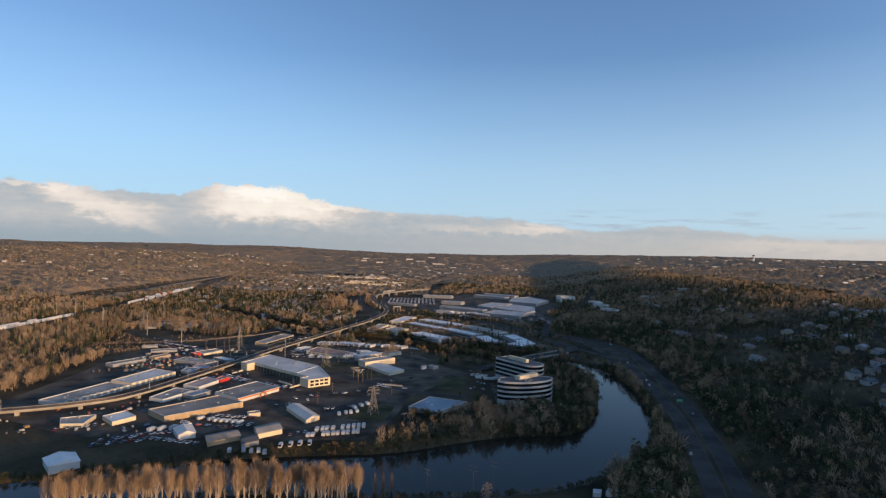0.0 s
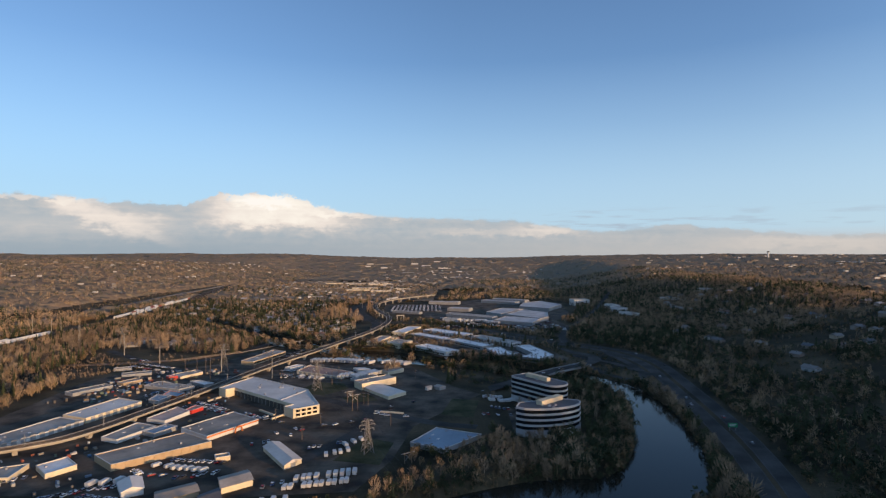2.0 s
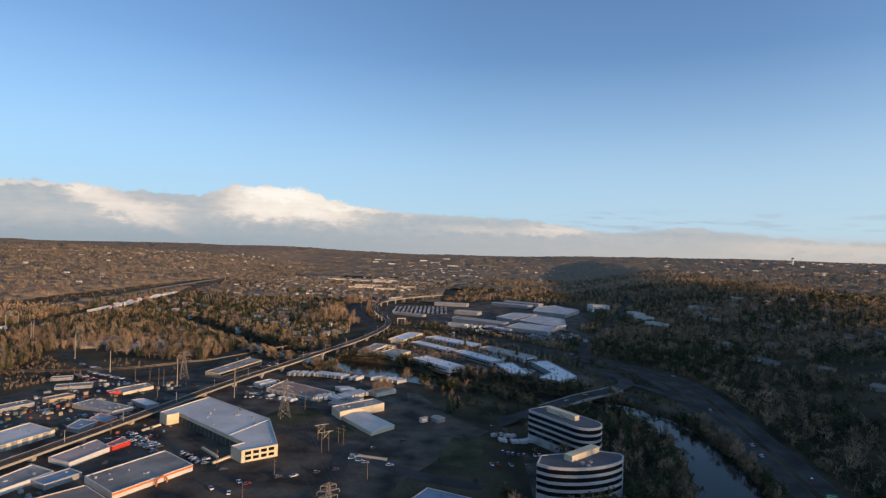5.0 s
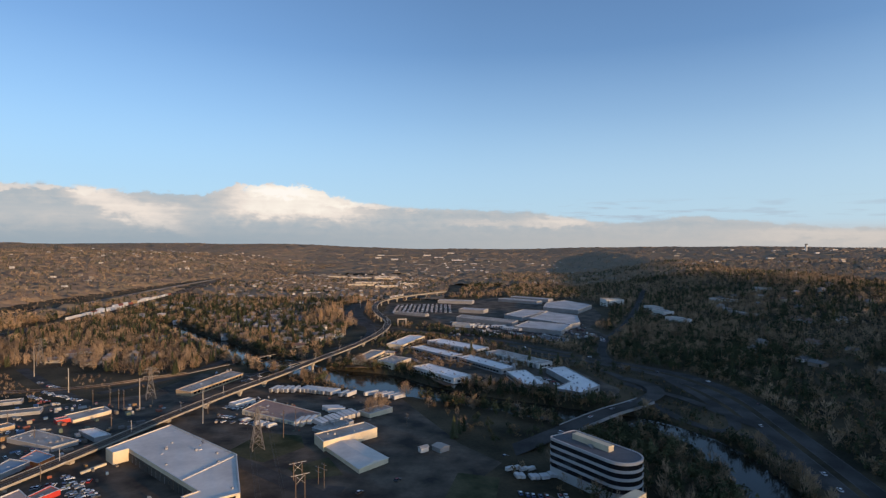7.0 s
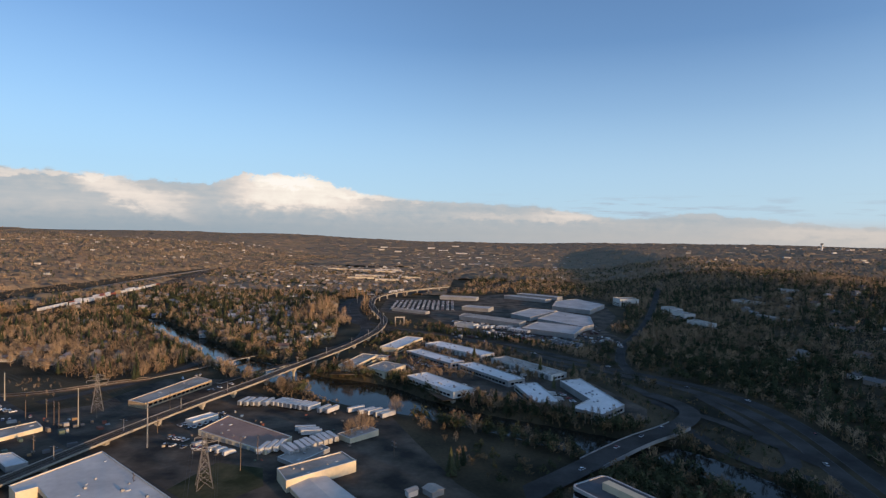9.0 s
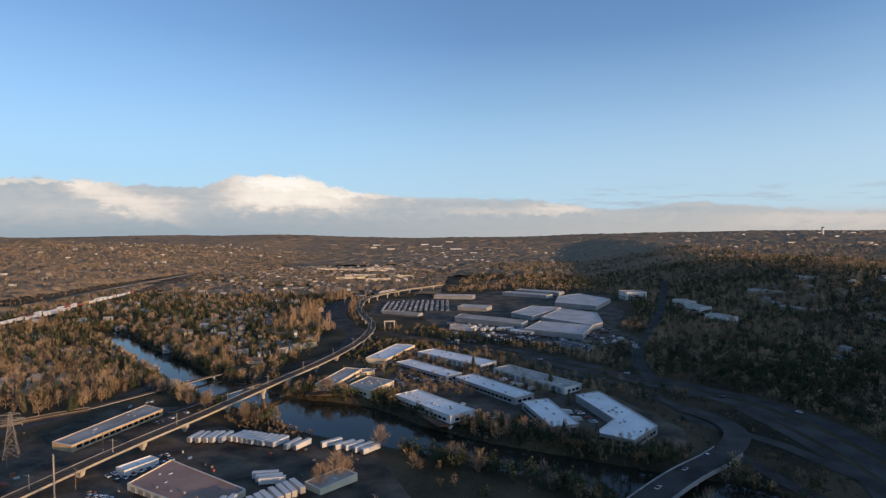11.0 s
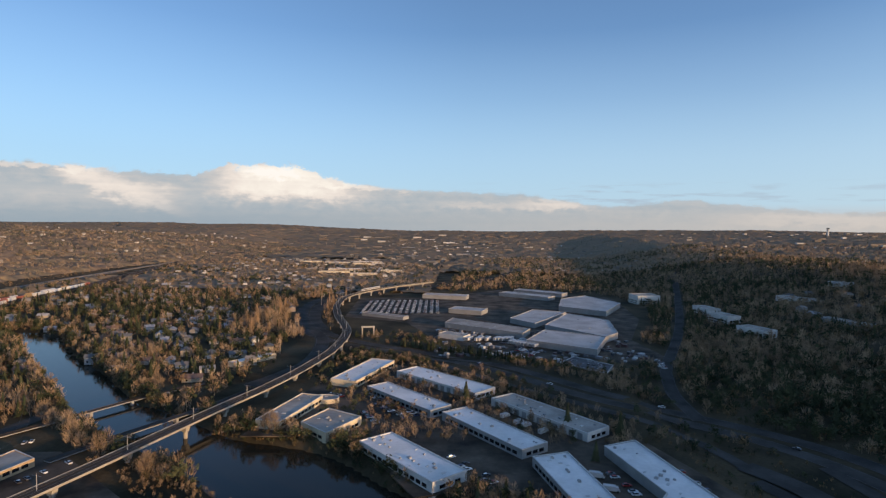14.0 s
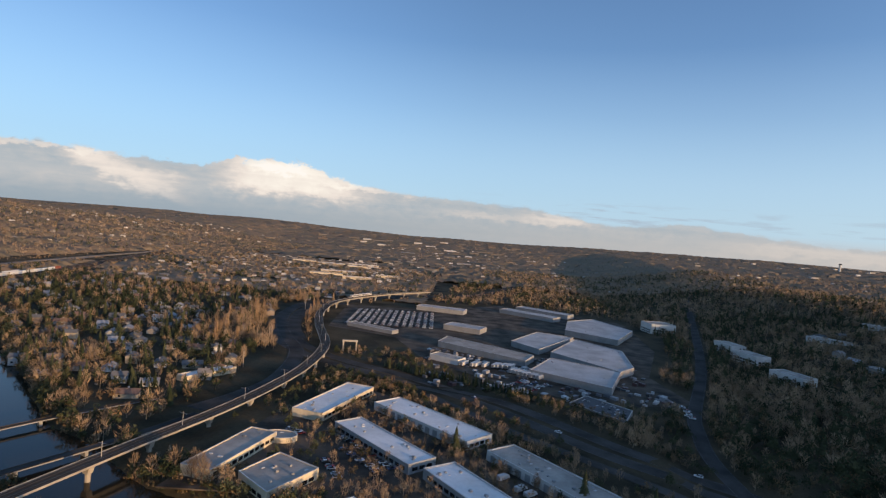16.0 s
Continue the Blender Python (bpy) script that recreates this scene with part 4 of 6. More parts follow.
for (x0, y0), (x1, y1) in (((-201, 530), (-196, 543)), ((-134, 483), (-128, 495)), ((-150, 505), (-135, 492)), ((-62, 505), (-40, 500))):
    wl = thing("yard_wall", "low sunlit concrete yard wall", "wall")
    part("panel", Solid().beam((x0, y0, 0.6 + float(estate(y0))), (x1, y1, 0.6 + float(estate(y1))), 0.9).mesh("panel", "cream_wall"), wl)


def goods(name, label, x0, x1, y0, y1, n, lo, hi, tall, mat="yard_goods"):
    s = Solid()
    for k in range(n):
        x, y = rng.uniform(x0, x1), rng.uniform(y0, y1)
        if any(inside(inset(p, -1.5), x, y) for p in FOOTPRINTS) or abs(x - np.interp(y, VIADUCT[40:, 1], VIADUCT[40:, 0])) < 6:
            continue
        w, d, h, a = rng.uniform(lo, hi), rng.uniform(lo, hi) * 0.6, rng.uniform(0.6, tall), radians(rng.choice([50, -40]) + rng.uniform(-8, 8))
        c, q = math.cos(a), math.sin(a)
        s.prism([(x + c * u * w - q * v * d, y + q * u * w + c * v * d) for u, v in ((-.5, -.5), (.5, -.5), (.5, .5), (-.5, .5))], float(ground_z(x, y)) + 0.04, float(ground_z(x, y)) + h)
    tagged(new(name, s.mesh(name, mat)), label, "yard goods", kind="stuff")


goods("yard_goods", "stacked goods, bins and containers across the yards", -300, -185, 352, 560, 150, 1.0, 3.2, 1.8)
goods("depot_goods", "pallets and bins round the freight depot", -190, -60, 600, 700, 45, 1.0, 2.4, 1.4)
goods("street_goods", "clutter between the low shops", -330, -215, 520, 660, 160, 1.5, 5.0, 2.6)
goods("lot_goods", "clutter across the far lots", -30, 170, 990, 1130, 260, 2.0, 7.0, 2.8, "lot_paint")
OFFICES = ((275, 1375, 36, 30, 14, 10), (312, 1238, 34, 18, 11, -80), (309, 1180, 34, 18, 11, -75), (302, 1090, 34, 18, 11, -68))
for cx, cy, l, w, h, a in OFFICES:
    building("office_block", "pale office block with dark window bands on the wooded slope", rect(cx, cy, l, w, a), h, "white_wall", "grey_roof", 5, windows=(0, 1, 2, 3))


# curved offices with white bands
def rounded(length, width, r, angle, cx, cy, squarish=0.3):
    pts = []
    for (a, b, rr), t0 in zip(((1, -1, r), (1, 1, r), (-1, 1, r * squarish), (-1, -1, r * squarish)), (-90, 0, 90, 180)):
        for t in np.linspace(t0, t0 + 90, 9):
            pts.append((a * (length / 2 - rr) + rr * math.cos(radians(t)), b * (width / 2 - rr) + rr * math.sin(radians(t))))
    c, s = math.cos(radians(angle)), math.sin(radians(angle))
    return [(cx + c * x - s * y, cy + s * x + c * y) for x, y in pts]


def curved_office(poly, floors, fh, label, house):
    FOOTPRINTS.append(poly)
    cx, cy = np.mean(poly, 0)
    b = thing("office_building", label, "office building", pose(cx, cy, 3.6), "curved offices")
    loc = [(x - cx, y - cy) for x, y in poly]
    for k in range(floors + 1):
        z = k * fh
        part("white_band", Solid().ring(loc, inset(loc, 0.8), z - (5.0 if k == 0 else 0.1), z + 1.3).mesh("white_band", "band_wall"), b)
        if k < floors:
            part("window_band", Solid().ring(inset(loc, 0.35), inset(loc, 0.7), z + 1.3, z + fh - 0.1).mesh("window_band", "dark_glass"), b, "dark glass window band")
    top = floors * fh + 1.0
    part("roof", Solid().prism(inset(loc, 0.75), top - 0.4, top).mesh("roof", "dark_roof"), b)
    hx, hy, hl, hw, ha = house
    part("plant_house", Solid().prism(rect(hx - cx, hy - cy, hl, hw, ha), top, top + 3.0).mesh("plant_house", "cream_wall"), b, "cream plant room on the roof")
    for k in range(4):
        part("roof_unit", VENT, b, m=pose(*rng.uniform(-6, 6, 2), top, 0, 0, ha))
    return b


def bowed(ends, out, back, n=14):
    """A plan with a bowed front between two ends, out metres proud, and a straight back, back metres behind."""
    (x0, y0), (x1, y1) = ends
    e = Vector((x1 - x0, y1 - y0))
    side = Vector((e.y, -e.x)).normalized()
    front = [Vector((x0, y0)) + e * t + side * out * (1 - (2 * t - 1) ** 2) ** 0.6 for t in np.linspace(0, 1, n)]
    rear = [Vector((x1, y1)) - side * back * 0.35, Vector((x1, y1)) - e * 0.2 - side * back, Vector((x0, y0)) + e * 0.14 - side * back]
    return [tuple(p) for p in front + rear]


curved_office(rounded(50, 21, 10, -52, 68, 540), 4, 3.85, "office building with rounded end, white bands and dark glass", (66, 543, 24, 4, -52))
curved_office(bowed(((40, 461), (87, 477)), 11.0, 10.0), 4, 3.65, "office building with bowed front, white bands and dark glass", (65, 475, 24, 5, 44))

# ---------------------------------------------------------------- what keeps trees away
def points_of(pts, step=6.0):
    return spline(pts, step)[:, :2]


CLEAR = [(points_of(HIGHWAY), 18.0), (points_of([(146, 842), (149, 894), (160, 940), (175, 985), (235, 1124), (300, 1300), (386, 1552)]), 8.0),
         (points_of([(-154, 893), (-141, 925), (-131, 973), (-143, 1060), (-178, 1135), (-207, 1213), (-222, 1304), (-212, 1374), (-160, 1470), (-60, 1580)]), 11.0),
         (points_of([(-155, 1117), (-177, 1172), (-194, 1244), (-194, 1322), (-165, 1400)]), 7.0), (VIADUCT[:, :2], 7.0), (bl[:, :2], 10.0),
         (points_of([(-300, 690), (-262, 765), (-250, 850)]), 7.0), (points_of([(138, 759), (150, 735), (172, 712), (198, 640)]), 6.5), (points_of([(128, 700), (138, 689), (147, 656), (163, 634), (180, 622), (188, 593), (186, 540)]), 6.0), (points_of([(181, 777), (188, 722), (190, 672), (182, 640), (168, 628)]), 6.0), (BRIDGE_A[:, :2], 6.0), (BRIDGE_B[:, :2], 7.0), (points_of([(-430, 770), (-330, 690), (-210, 610), (-80, 520), (-20, 480)]), 16.0),
         (points_of([(-560, 560), (-585, 700), (-592, 831), (-606, 1030), (-622, 1150), (-640, 1290), (-660, 1450), (-690, 1600), (-745, 1862)]), 21.0),
         (points_of([(-716, 1129), (-728, 1343), (-748, 1560), (-770, 1900)]), 13.0), (points_of([(141, 774), (137, 790), (125, 814), (98, 841), (67, 869), (33, 900), (-20, 958)]), 7.0)]
PAVED = [[(-330, 395), (-235, 352), (-120, 352), (-52, 362), (-38, 405), (-30, 470), (20, 560), (-5, 590), (-28, 640), (-55, 700), (-130, 712), (-205, 770), (-250, 765), (-262, 690), (-330, 640), (-345, 600), (-335, 500)],
         [(-60, 795), (-20, 727), (10, 738), (60, 702), (116, 690), (126, 725), (98, 800), (60, 835), (30, 872), (-42, 945), (-60, 940), (-85, 880)],
         [(-30, 1075), (55, 1000), (130, 985), (185, 1010), (175, 1090), (250, 1300), (235, 1440), (60, 1520), (-60, 1390), (-165, 1385), (-150, 1200), (-70, 1170)],
         [(14, 470), (38, 452), (62, 500), (40, 530), (14, 520)]]


def inside_many(poly, x, y):
    c = np.zeros(x.shape, bool)
    j = len(poly) - 1
    for i in range(len(poly)):
        (xi, yi), (xj, yj) = poly[i], poly[j]
        if yi != yj:
            c ^= ((yi > y) != (yj > y)) & (x < (xj - xi) * (y - yi) / (yj - yi) + xi)
        j = i
    return c


def free_of(x, y, paved=True, bank=4.0):
    ok = np.ones(x.shape, bool)
    near = (x > -800) & (x < 500) & (y > 100) & (y < 2000)
    xi, yi = x[near], y[near]
    o = np.ones(xi.shape, bool)
    for line, gap in CLEAR:
        for a in range(0, len(line), 40):
            d = np.hypot(xi[:, None] - line[None, a:a + 40, 0], yi[:, None] - line[None, a:a + 40, 1]).min(1)
            o &= d > gap
    o &= river_gap(xi, yi) > bank
    for poly in FOOTPRINTS + (PAVED if paved else []):
        cx, cy = np.mean(poly, 0)
        grown = [(cx + (px - cx) * 1.06 + 1.5 * np.sign(px - cx), cy + (py - cy) * 1.06 + 1.5 * np.sign(py - cy)) for px, py in poly]
        o &= ~inside_many(grown, xi, yi)
    ok[near] = o
    return ok


# ---------------------------------------------------------------- trees
def trunk_tris(h, r, lean=0.03):
    out = []
    for i in range(3):
        a, b = 2 * math.pi * i / 3, 2 * math.pi * (i + 1) / 3
        p = [(r * math.cos(a), r * math.sin(a), -0.03), (r * math.cos(b), r * math.sin(b), -0.03), (lean, 0, h)]
        out += p
    return np.array(out)


def twig_tree(g, n, low=0.22, wide=0.32, thick=0.028, up=0.5):
    """Leafless crown: many slim blades from the stem and limbs to an uneven dome; height 1."""
    out = [trunk_tris(0.8, 0.022)]
    limbs = g.uniform(-1, 1, (7, 2))
    for k in range(n):
        u = g.uniform(0, 1)
        a = g.uniform(0, 2 * math.pi)
        h = low + (1 - low) * g.uniform(0.12, 1.0) ** 0.9
        t = (h - low) / (1 - low)
        rad = wide * math.sqrt(max(0.05, 1 - (2 * t - 0.85) ** 2 / 1.5)) * (0.45 + 0.55 * math.sqrt(u)) * (1 + 0.25 * limbs[k % 7, 0])
        tip = np.array([rad * math.cos(a), rad * math.sin(a), h])
        root = np.array([tip[0] * g.uniform(0.25, 0.7), tip[1] * g.uniform(0.25, 0.7), max(low * 0.8, h - g.uniform(0.12, 0.32) * (0.5 + up))])
        side = np.cross(tip - root, g.normal(size=3))
        side *= thick * g.uniform(0.7, 1.5) / (np.linalg.norm(side) + 1e-9)
        out.append(np.array([root - side * 0.5, root + side * 0.5 + (tip - root) * 0.15, tip + side]))
    return np.concatenate(out)


def cone_tree(g, n, wide=0.17, thick=0.075):
    out = [trunk_tris(0.9, 0.02)]
    for k in range(n):
        t = (k + g.uniform(0, 1)) / n
        h, a = 0.08 + 0.9 * t, k * 2.4 + g.uniform(-0.4, 0.4)
        rad = wide * (1 - t) ** 0.8 * g.uniform(0.75, 1.2) + 0.012
        c, s = math.cos(a), math.sin(a)
        w = thick * (1.1 - 0.7 * t) * g.uniform(0.8, 1.3)
        out.append(np.array([(0, 0, h + 0.06), (rad * c - w * s, rad * s + w * c, h - 0.045), (rad * c + w * s, rad * s - w * c, h - 0.045)]))
    return np.concatenate(out)


def leaf_tree(g, n, low=0.12, wide=0.42, size=0.13):
    out = [trunk_tris(0.6, 0.025)]
    lobes = g.normal(size=(6, 3)) * (0.16, 0.16, 0.12) + (0, 0, 0.58)
    for k in range(n):
        d = g.normal(size=3)
        d /= np.linalg.norm(d)
        c = lobes[k % 6] + d * (wide * 0.55, wide * 0.55, 0.26) * g.uniform(0.6, 1.0)
        c[2] = max(low, c[2])
        out.append(c + g.normal(size=(3, 3)) * size * 0.55)
    return np.concatenate(out)


gt = np.random.default_rng(21)
KINDS = {
    "bare": [[twig_tree(gt, n, 0.2, w, th) for w in (0.27, 0.33, 0.38, 0.42)] for n, th in ((84, 0.028), (44, 0.045), (10, 0.12))],
    "poplar": [[twig_tree(gt, n, 0.08, w, th, up=1.4) for w in (0.11, 0.13, 0.16)] for n, th in ((110, 0.018), (60, 0.026), (20, 0.05))],
    "conifer": [[cone_tree(gt, n, w, th) for w in (0.15, 0.19, 0.23)] for n, th in ((64, 0.07), (34, 0.085), (8, 0.17))],
    "evergreen": [[leaf_tree(gt, n, 0.05, w, sz) for w in (0.34, 0.44)] for n, sz in ((90, 0.12), (44, 0.17), (8, 0.33))],
    "leafy": [[leaf_tree(gt, n, 0.12, w, sz) for w in (0.4, 0.5)] for n, sz in ((90, 0.12), (44, 0.17), (8, 0.33))],
}
MAT_OF = {"bare": "bare_twigs", "poplar": "poplar_twigs", "conifer": "conifer_needles", "leafy": "shrub_leaves", "evergreen": "conifer_needles"}


def plant(name, label, kind, x, y, heights, detail):
    """Many trees of one kind as one sheet of loose blades."""
    temps, out = KINDS[kind][detail], []
    z = ground_z(x, y)
    pick = rng.integers(0, len(temps), len(x))
    turn = rng.uniform(0, 2 * math.pi, len(x))
    girth = rng.uniform(0.8, 1.25, len(x))
    for k, t in enumerate(temps):
        i = np.where(pick == k)[0]
        if not len(i):
            continue
        c, s = np.cos(turn[i])[:, None], np.sin(turn[i])[:, None]
        h, w = heights[i][:, None], (heights[i] * girth[i])[:, None]
        px = (t[None, :, 0] * c - t[None, :, 1] * s) * w + x[i][:, None]
        py = (t[None, :, 0] * s + t[None, :, 1] * c) * w + y[i][:, None]
        pz = t[None, :, 2] * h + z[i][:, None]
        out.append(np.stack([px, py, pz], -1).reshape(-1, 3))
    if out:
        tagged(new(name, tri_mesh(name, np.concatenate(out), MAT_OF[kind])), label, "trees", kind="stuff")


def grove(x0, x1, y0, y1, spacing, mixture, detail, name, label, lo=8, hi=17, keep=None, paved=True, patch=0.0, bank=4.0):
    n = int((x1 - x0) * (y1 - y0) / spacing ** 2)
    x, y = rng.uniform(x0, x1, n), rng.uniform(y0, y1, n)
    ok = free_of(x, y, paved, bank)
    if keep is not None:
        ok &= keep(x, y)
    if patch:
        ok &= wave(x, y, 55, 0.7) + rng.normal(0, 0.35, n) > -patch
    x, y = x[ok], y[ok]
    share, kind = rng.uniform(0, 1, len(x)) + 0.22 * wave(x, y, 70, 1.3), list(mixture)
    edges = np.cumsum([mixture[k] for k in kind])
    for j, k in enumerate(kind):
        lo_e = -9 if j == 0 else edges[j - 1]
        i = (share >= lo_e) & (share < (edges[j] if j < len(kind) - 1 else 9))
        h = rng.uniform(lo, hi, i.sum()) * {"bare": 1.0, "conifer": 1.2, "leafy": 0.62, "poplar": 1.45, "evergreen": 0.8}[k]
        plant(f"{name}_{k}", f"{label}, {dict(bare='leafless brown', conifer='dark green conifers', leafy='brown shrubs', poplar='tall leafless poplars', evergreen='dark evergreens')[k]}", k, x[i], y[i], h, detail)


def canopy(x0, x1, y0, y1, cell, lo, hi, label, keep=None, clearing=1.2):
    """Closed crowns of a wood seen from afar: one rough sheet that dips to the ground at its edges and clearings."""
    nx, ny = int((x1 - x0) / cell) + 1, int((y1 - y0) / cell) + 1
    X, Y = np.meshgrid(np.linspace(x0, x1, nx), np.linspace(y0, y1, ny))
    X, Y = X + rng.uniform(-0.42, 0.42, X.shape) * cell, Y + rng.uniform(-0.42, 0.42, X.shape) * cell
    ok = free_of(X.ravel(), Y.ravel(), bank=9.0).reshape(X.shape) & (wave(X, Y, 60, 2.2) + rng.normal(0, 0.25, X.shape) > -clearing)
    if keep is not None:
        ok &= keep(X, Y)
    h = (lo + (hi - lo) * rng.uniform(0, 1, X.shape) ** 1.3) * (0.8 + 0.25 * wave(X, Y, 33, 0.4))
    Z = ground_z(X, Y) + np.where(ok, h, -0.6)
    i = np.arange(nx * ny).reshape(ny, nx)
    quads = np.stack([i[:-1, :-1], i[:-1, 1:], i[1:, 1:], i[1:, :-1]], -1).reshape(-1, 4)
    quads = quads[ok.ravel()[quads].any(1)]
    tris = np.concatenate([quads[:, [0, 1, 2]], quads[:, [0, 2, 3]]])
    me = bpy.data.meshes.new("far_wood")
    me.vertices.add(nx * ny)
    me.vertices.foreach_set("co", np.stack([X, Y, Z], -1).astype(np.float32).ravel())
    me.loops.add(tris.size)
    me.loops.foreach_set("vertex_index", tris.ravel().astype(np.int32))
    me.polygons.add(len(tris))
    me.polygons.foreach_set("loop_start", np.arange(0, tris.size, 3, dtype=np.int32))
    me.update(calc_edges=True)
    me.materials.append(MATS["far_wood"])
    tagged(new("far_wood", me), label, "wood", kind="stuff")


off_rails = lambda x, y: (x < -795) | (y > 1960) | ((x > -706) & (x < -664) & (y < 1620))
built_up = lambda x, y: ~((x > 290) & (x < 640) & (y > 400) & (y < 920)) | (wave(x, y, 30, 0.9) > 0.25)
canopy(-2100, -640, 900, 3000, 8.5, 1.5, 10.5, "leafless brown wood on the western hillside", off_rails)
canopy(-1000, -640, 300, 900, 7.0, 3.0, 8.0, "leafless brown wood below the western hillside")
canopy(760, 1500, 100, 2400, 8.0, 2.0, 10.0, "winter wood on the shaded ridge", None, 1.0)
canopy(-60, 760, 1850, 2400, 8.0, 1.5, 10.5, "winter wood of the far valley", None, 0.9)
canopy(-720, -60, 1450, 2300, 8.5, 2.0, 5.5, "garden trees of the far quarter", None, 0.35)
canopy(-2600, 2800, 2300, 4900, 16, 3.0, 9.0, "woods towards the horizon", None, 1.0)
canopy(1500, 3200, 900, 2300, 18, 3.0, 9.0, "winter woods on the plateau", None, 1.0)
canopy(-4200, -2100, 700, 3600, 20, 3.0, 9.0, "winter woods on the far western hills", None, 1.2)

west_of_rail = lambda x, y: x < np.interp(y, VIADUCT[:, 1], VIADUCT[:, 0]) - 10
grove(-640, -262, 360, 1010, 6.4, {"bare": 0.72, "leafy": 0.12, "conifer": 0.16}, 0, "woods_near", "wood on the sunlit side of the yards", 6.5, 12.5,
      keep=lambda x, y: west_of_rail(x, y) & (river_gap(x, y) > 4) & ~((x > -420) & (y > 590) & (y < 735 + 0.35 * (-x - 260))), patch=1.1)
grove(-1000, -640, 300, 1100, 9.0, {"bare": 0.75, "leafy": 0.1, "conifer": 0.15}, 2, "woods_far", "wood below the western hillside", 9, 16, patch=1.2)
grove(-690, -125, 860, 1420, 8.4, {"evergreen": 0.32, "conifer": 0.18, "bare": 0.30, "leafy": 0.20}, 0, "garden_trees", "garden trees between the small houses", 6, 13,
      keep=lambda x, y: (x < np.interp(y, [860, 973, 1135, 1304, 1420], [-165, -152, -205, -245, -210])), patch=1.0)
grove(-720, -60, 1420, 2100, 14.5, {"evergreen": 0.24, "bare": 0.54, "leafy": 0.22}, 1, "garden_trees_far", "garden trees of the far quarter", 6, 12, patch=0.75)
grove(-2100, -640, 900, 3000, 12.5, {"bare": 0.68, "leafy": 0.17, "conifer": 0.15}, 2, "hill_trees_west", "hillside wood", 7, 13, patch=1.1, keep=off_rails)
grove(-835, -640, 900, 1960, 8, {"leafy": 0.6, "bare": 0.4}, 2, "rail_scrub", "low brown scrub between the freight tracks", 3, 6, patch=0.6)
# Evergreens and shrubs outweigh bare trees here to carry the slope's shade.
grove(206, 780, 150, 800, 5.6, {"leafy": 0.42, "evergreen": 0.50, "bare": 0.08}, 2, "slope_brush", "slope undergrowth, shade put into its dark mix", 4, 9, patch=1.1, keep=built_up)
# Leafless upper wood; its pale bare share is raised to carry the haze.
grove(230, 780, 800, 1500, 6.2, {"bare": 0.55, "leafy": 0.30, "evergreen": 0.15}, 2, "slope_wood", "leafless wood on the upper slope, haze put into its pale mix", 5, 10, patch=1.3)
grove(290, 640, 400, 920, 7.5, {"leafy": 0.4, "evergreen": 0.35, "bare": 0.25}, 1, "slope_gardens", "garden trees and hedges on the shaded slope", 4, 7.5, patch=0.9)
# Conifers grow here, but the evergreen share is raised in place of shade.
grove(212, 700, 180, 1500, 10.0, {"bare": 0.40, "leafy": 0.18, "evergreen": 0.30, "conifer": 0.12}, 1, "hill_trees_east", "hillside wood, part of its shade put into the mix", 7, 13.5, patch=1.0, keep=built_up)
# Mostly pale bare crowns, put in for the hazy, sunlit ridge top.
grove(620, 1500, 100, 2400, 14.5, {"bare": 0.76, "leafy": 0.14, "evergreen": 0.10}, 2, "hill_trees_top", "wood on the shaded ridge", 7, 13, patch=1.0)
# Wood out of view, added densely so the ridge line blocks the low sun.
grove(250, 900, -900, 180, 12.5, {"bare": 0.6, "conifer": 0.4}, 2, "ridge_trees", "unseen wood added on the ridge to block the sun", 12, 19)
grove(-120, 760, 1480, 2400, 8.2, {"bare": 0.48, "leafy": 0.24, "evergreen": 0.18, "conifer": 0.10}, 2, "valley_trees", "trees of the far valley", 7, 14, patch=1.1, keep=lambda x, y: x > -40 + 70 * wave(x, y, 90, 0.3) + 0.15 * (y - 1480))
grove(-2600, 2800, 2300, 4850, 34, {"bare": 0.6, "leafy": 0.25, "conifer": 0.15}, 2, "horizon_trees", "woods towards the horizon", 7, 12, patch=1.1)
grove(1400, 3200, 900, 2400, 34, {"bare": 0.6, "conifer": 0.4}, 2, "plateau_trees", "woods on the plateau", 8, 13)
grove(-4200, -2100, 700, 3600, 40, {"bare": 0.6, "conifer": 0.4}, 2, "far_hill_trees", "woods on the far western hills", 8, 13)
# banks of the river
grove(-700, 215, 225, 1200, 4.8, {"bare": 0.34, "leafy": 0.30, "evergreen": 0.36}, 0, "bank_trees", "trees along the river bank", 5, 13,
      keep=lambda x, y: (river_gap(x, y) < 17) & ~((x > -150) & (x < -20) & (y > 690) & (y < 735)) & (y > 335 - 0.12 * x), bank=1.5)
grove(-140, 130, 680, 790, 3.6, {"evergreen": 0.45, "conifer": 0.08, "leafy": 0.22, "bare": 0.25}, 0, "bank_screen", "dark screen of trees before the units", 6, 10, keep=lambda x, y: (river_gap(x, y) < 20) & (river_gap(x, y) > 4) & (y > 700 - 0.35 * x), bank=4, paved=False)
# Bare trees cut to a tenth: dark evergreens stand in for the shade.
grove(60, 150, 400, 640, 5.6, {"bare": 0.10, "evergreen": 0.68, "leafy": 0.22}, 0, "peninsula_trees", "wood round the curved offices, shade put into its mix", 7, 13, keep=lambda x, y: river_gap(x, y) > 4)
grove(-45, 75, 392, 440, 5.0, {"bare": 0.25, "leafy": 0.25, "evergreen": 0.50}, 0, "inlet_trees", "wood by the water below the offices", 5, 9, keep=lambda x, y: river_gap(x, y) > 4)
grove(-30, 110, 560, 690, 8, {"bare": 0.35, "leafy": 0.45, "evergreen": 0.2}, 0, "meadow_trees", "scattered trees on the dark meadow", 4, 9, patch=0.3)
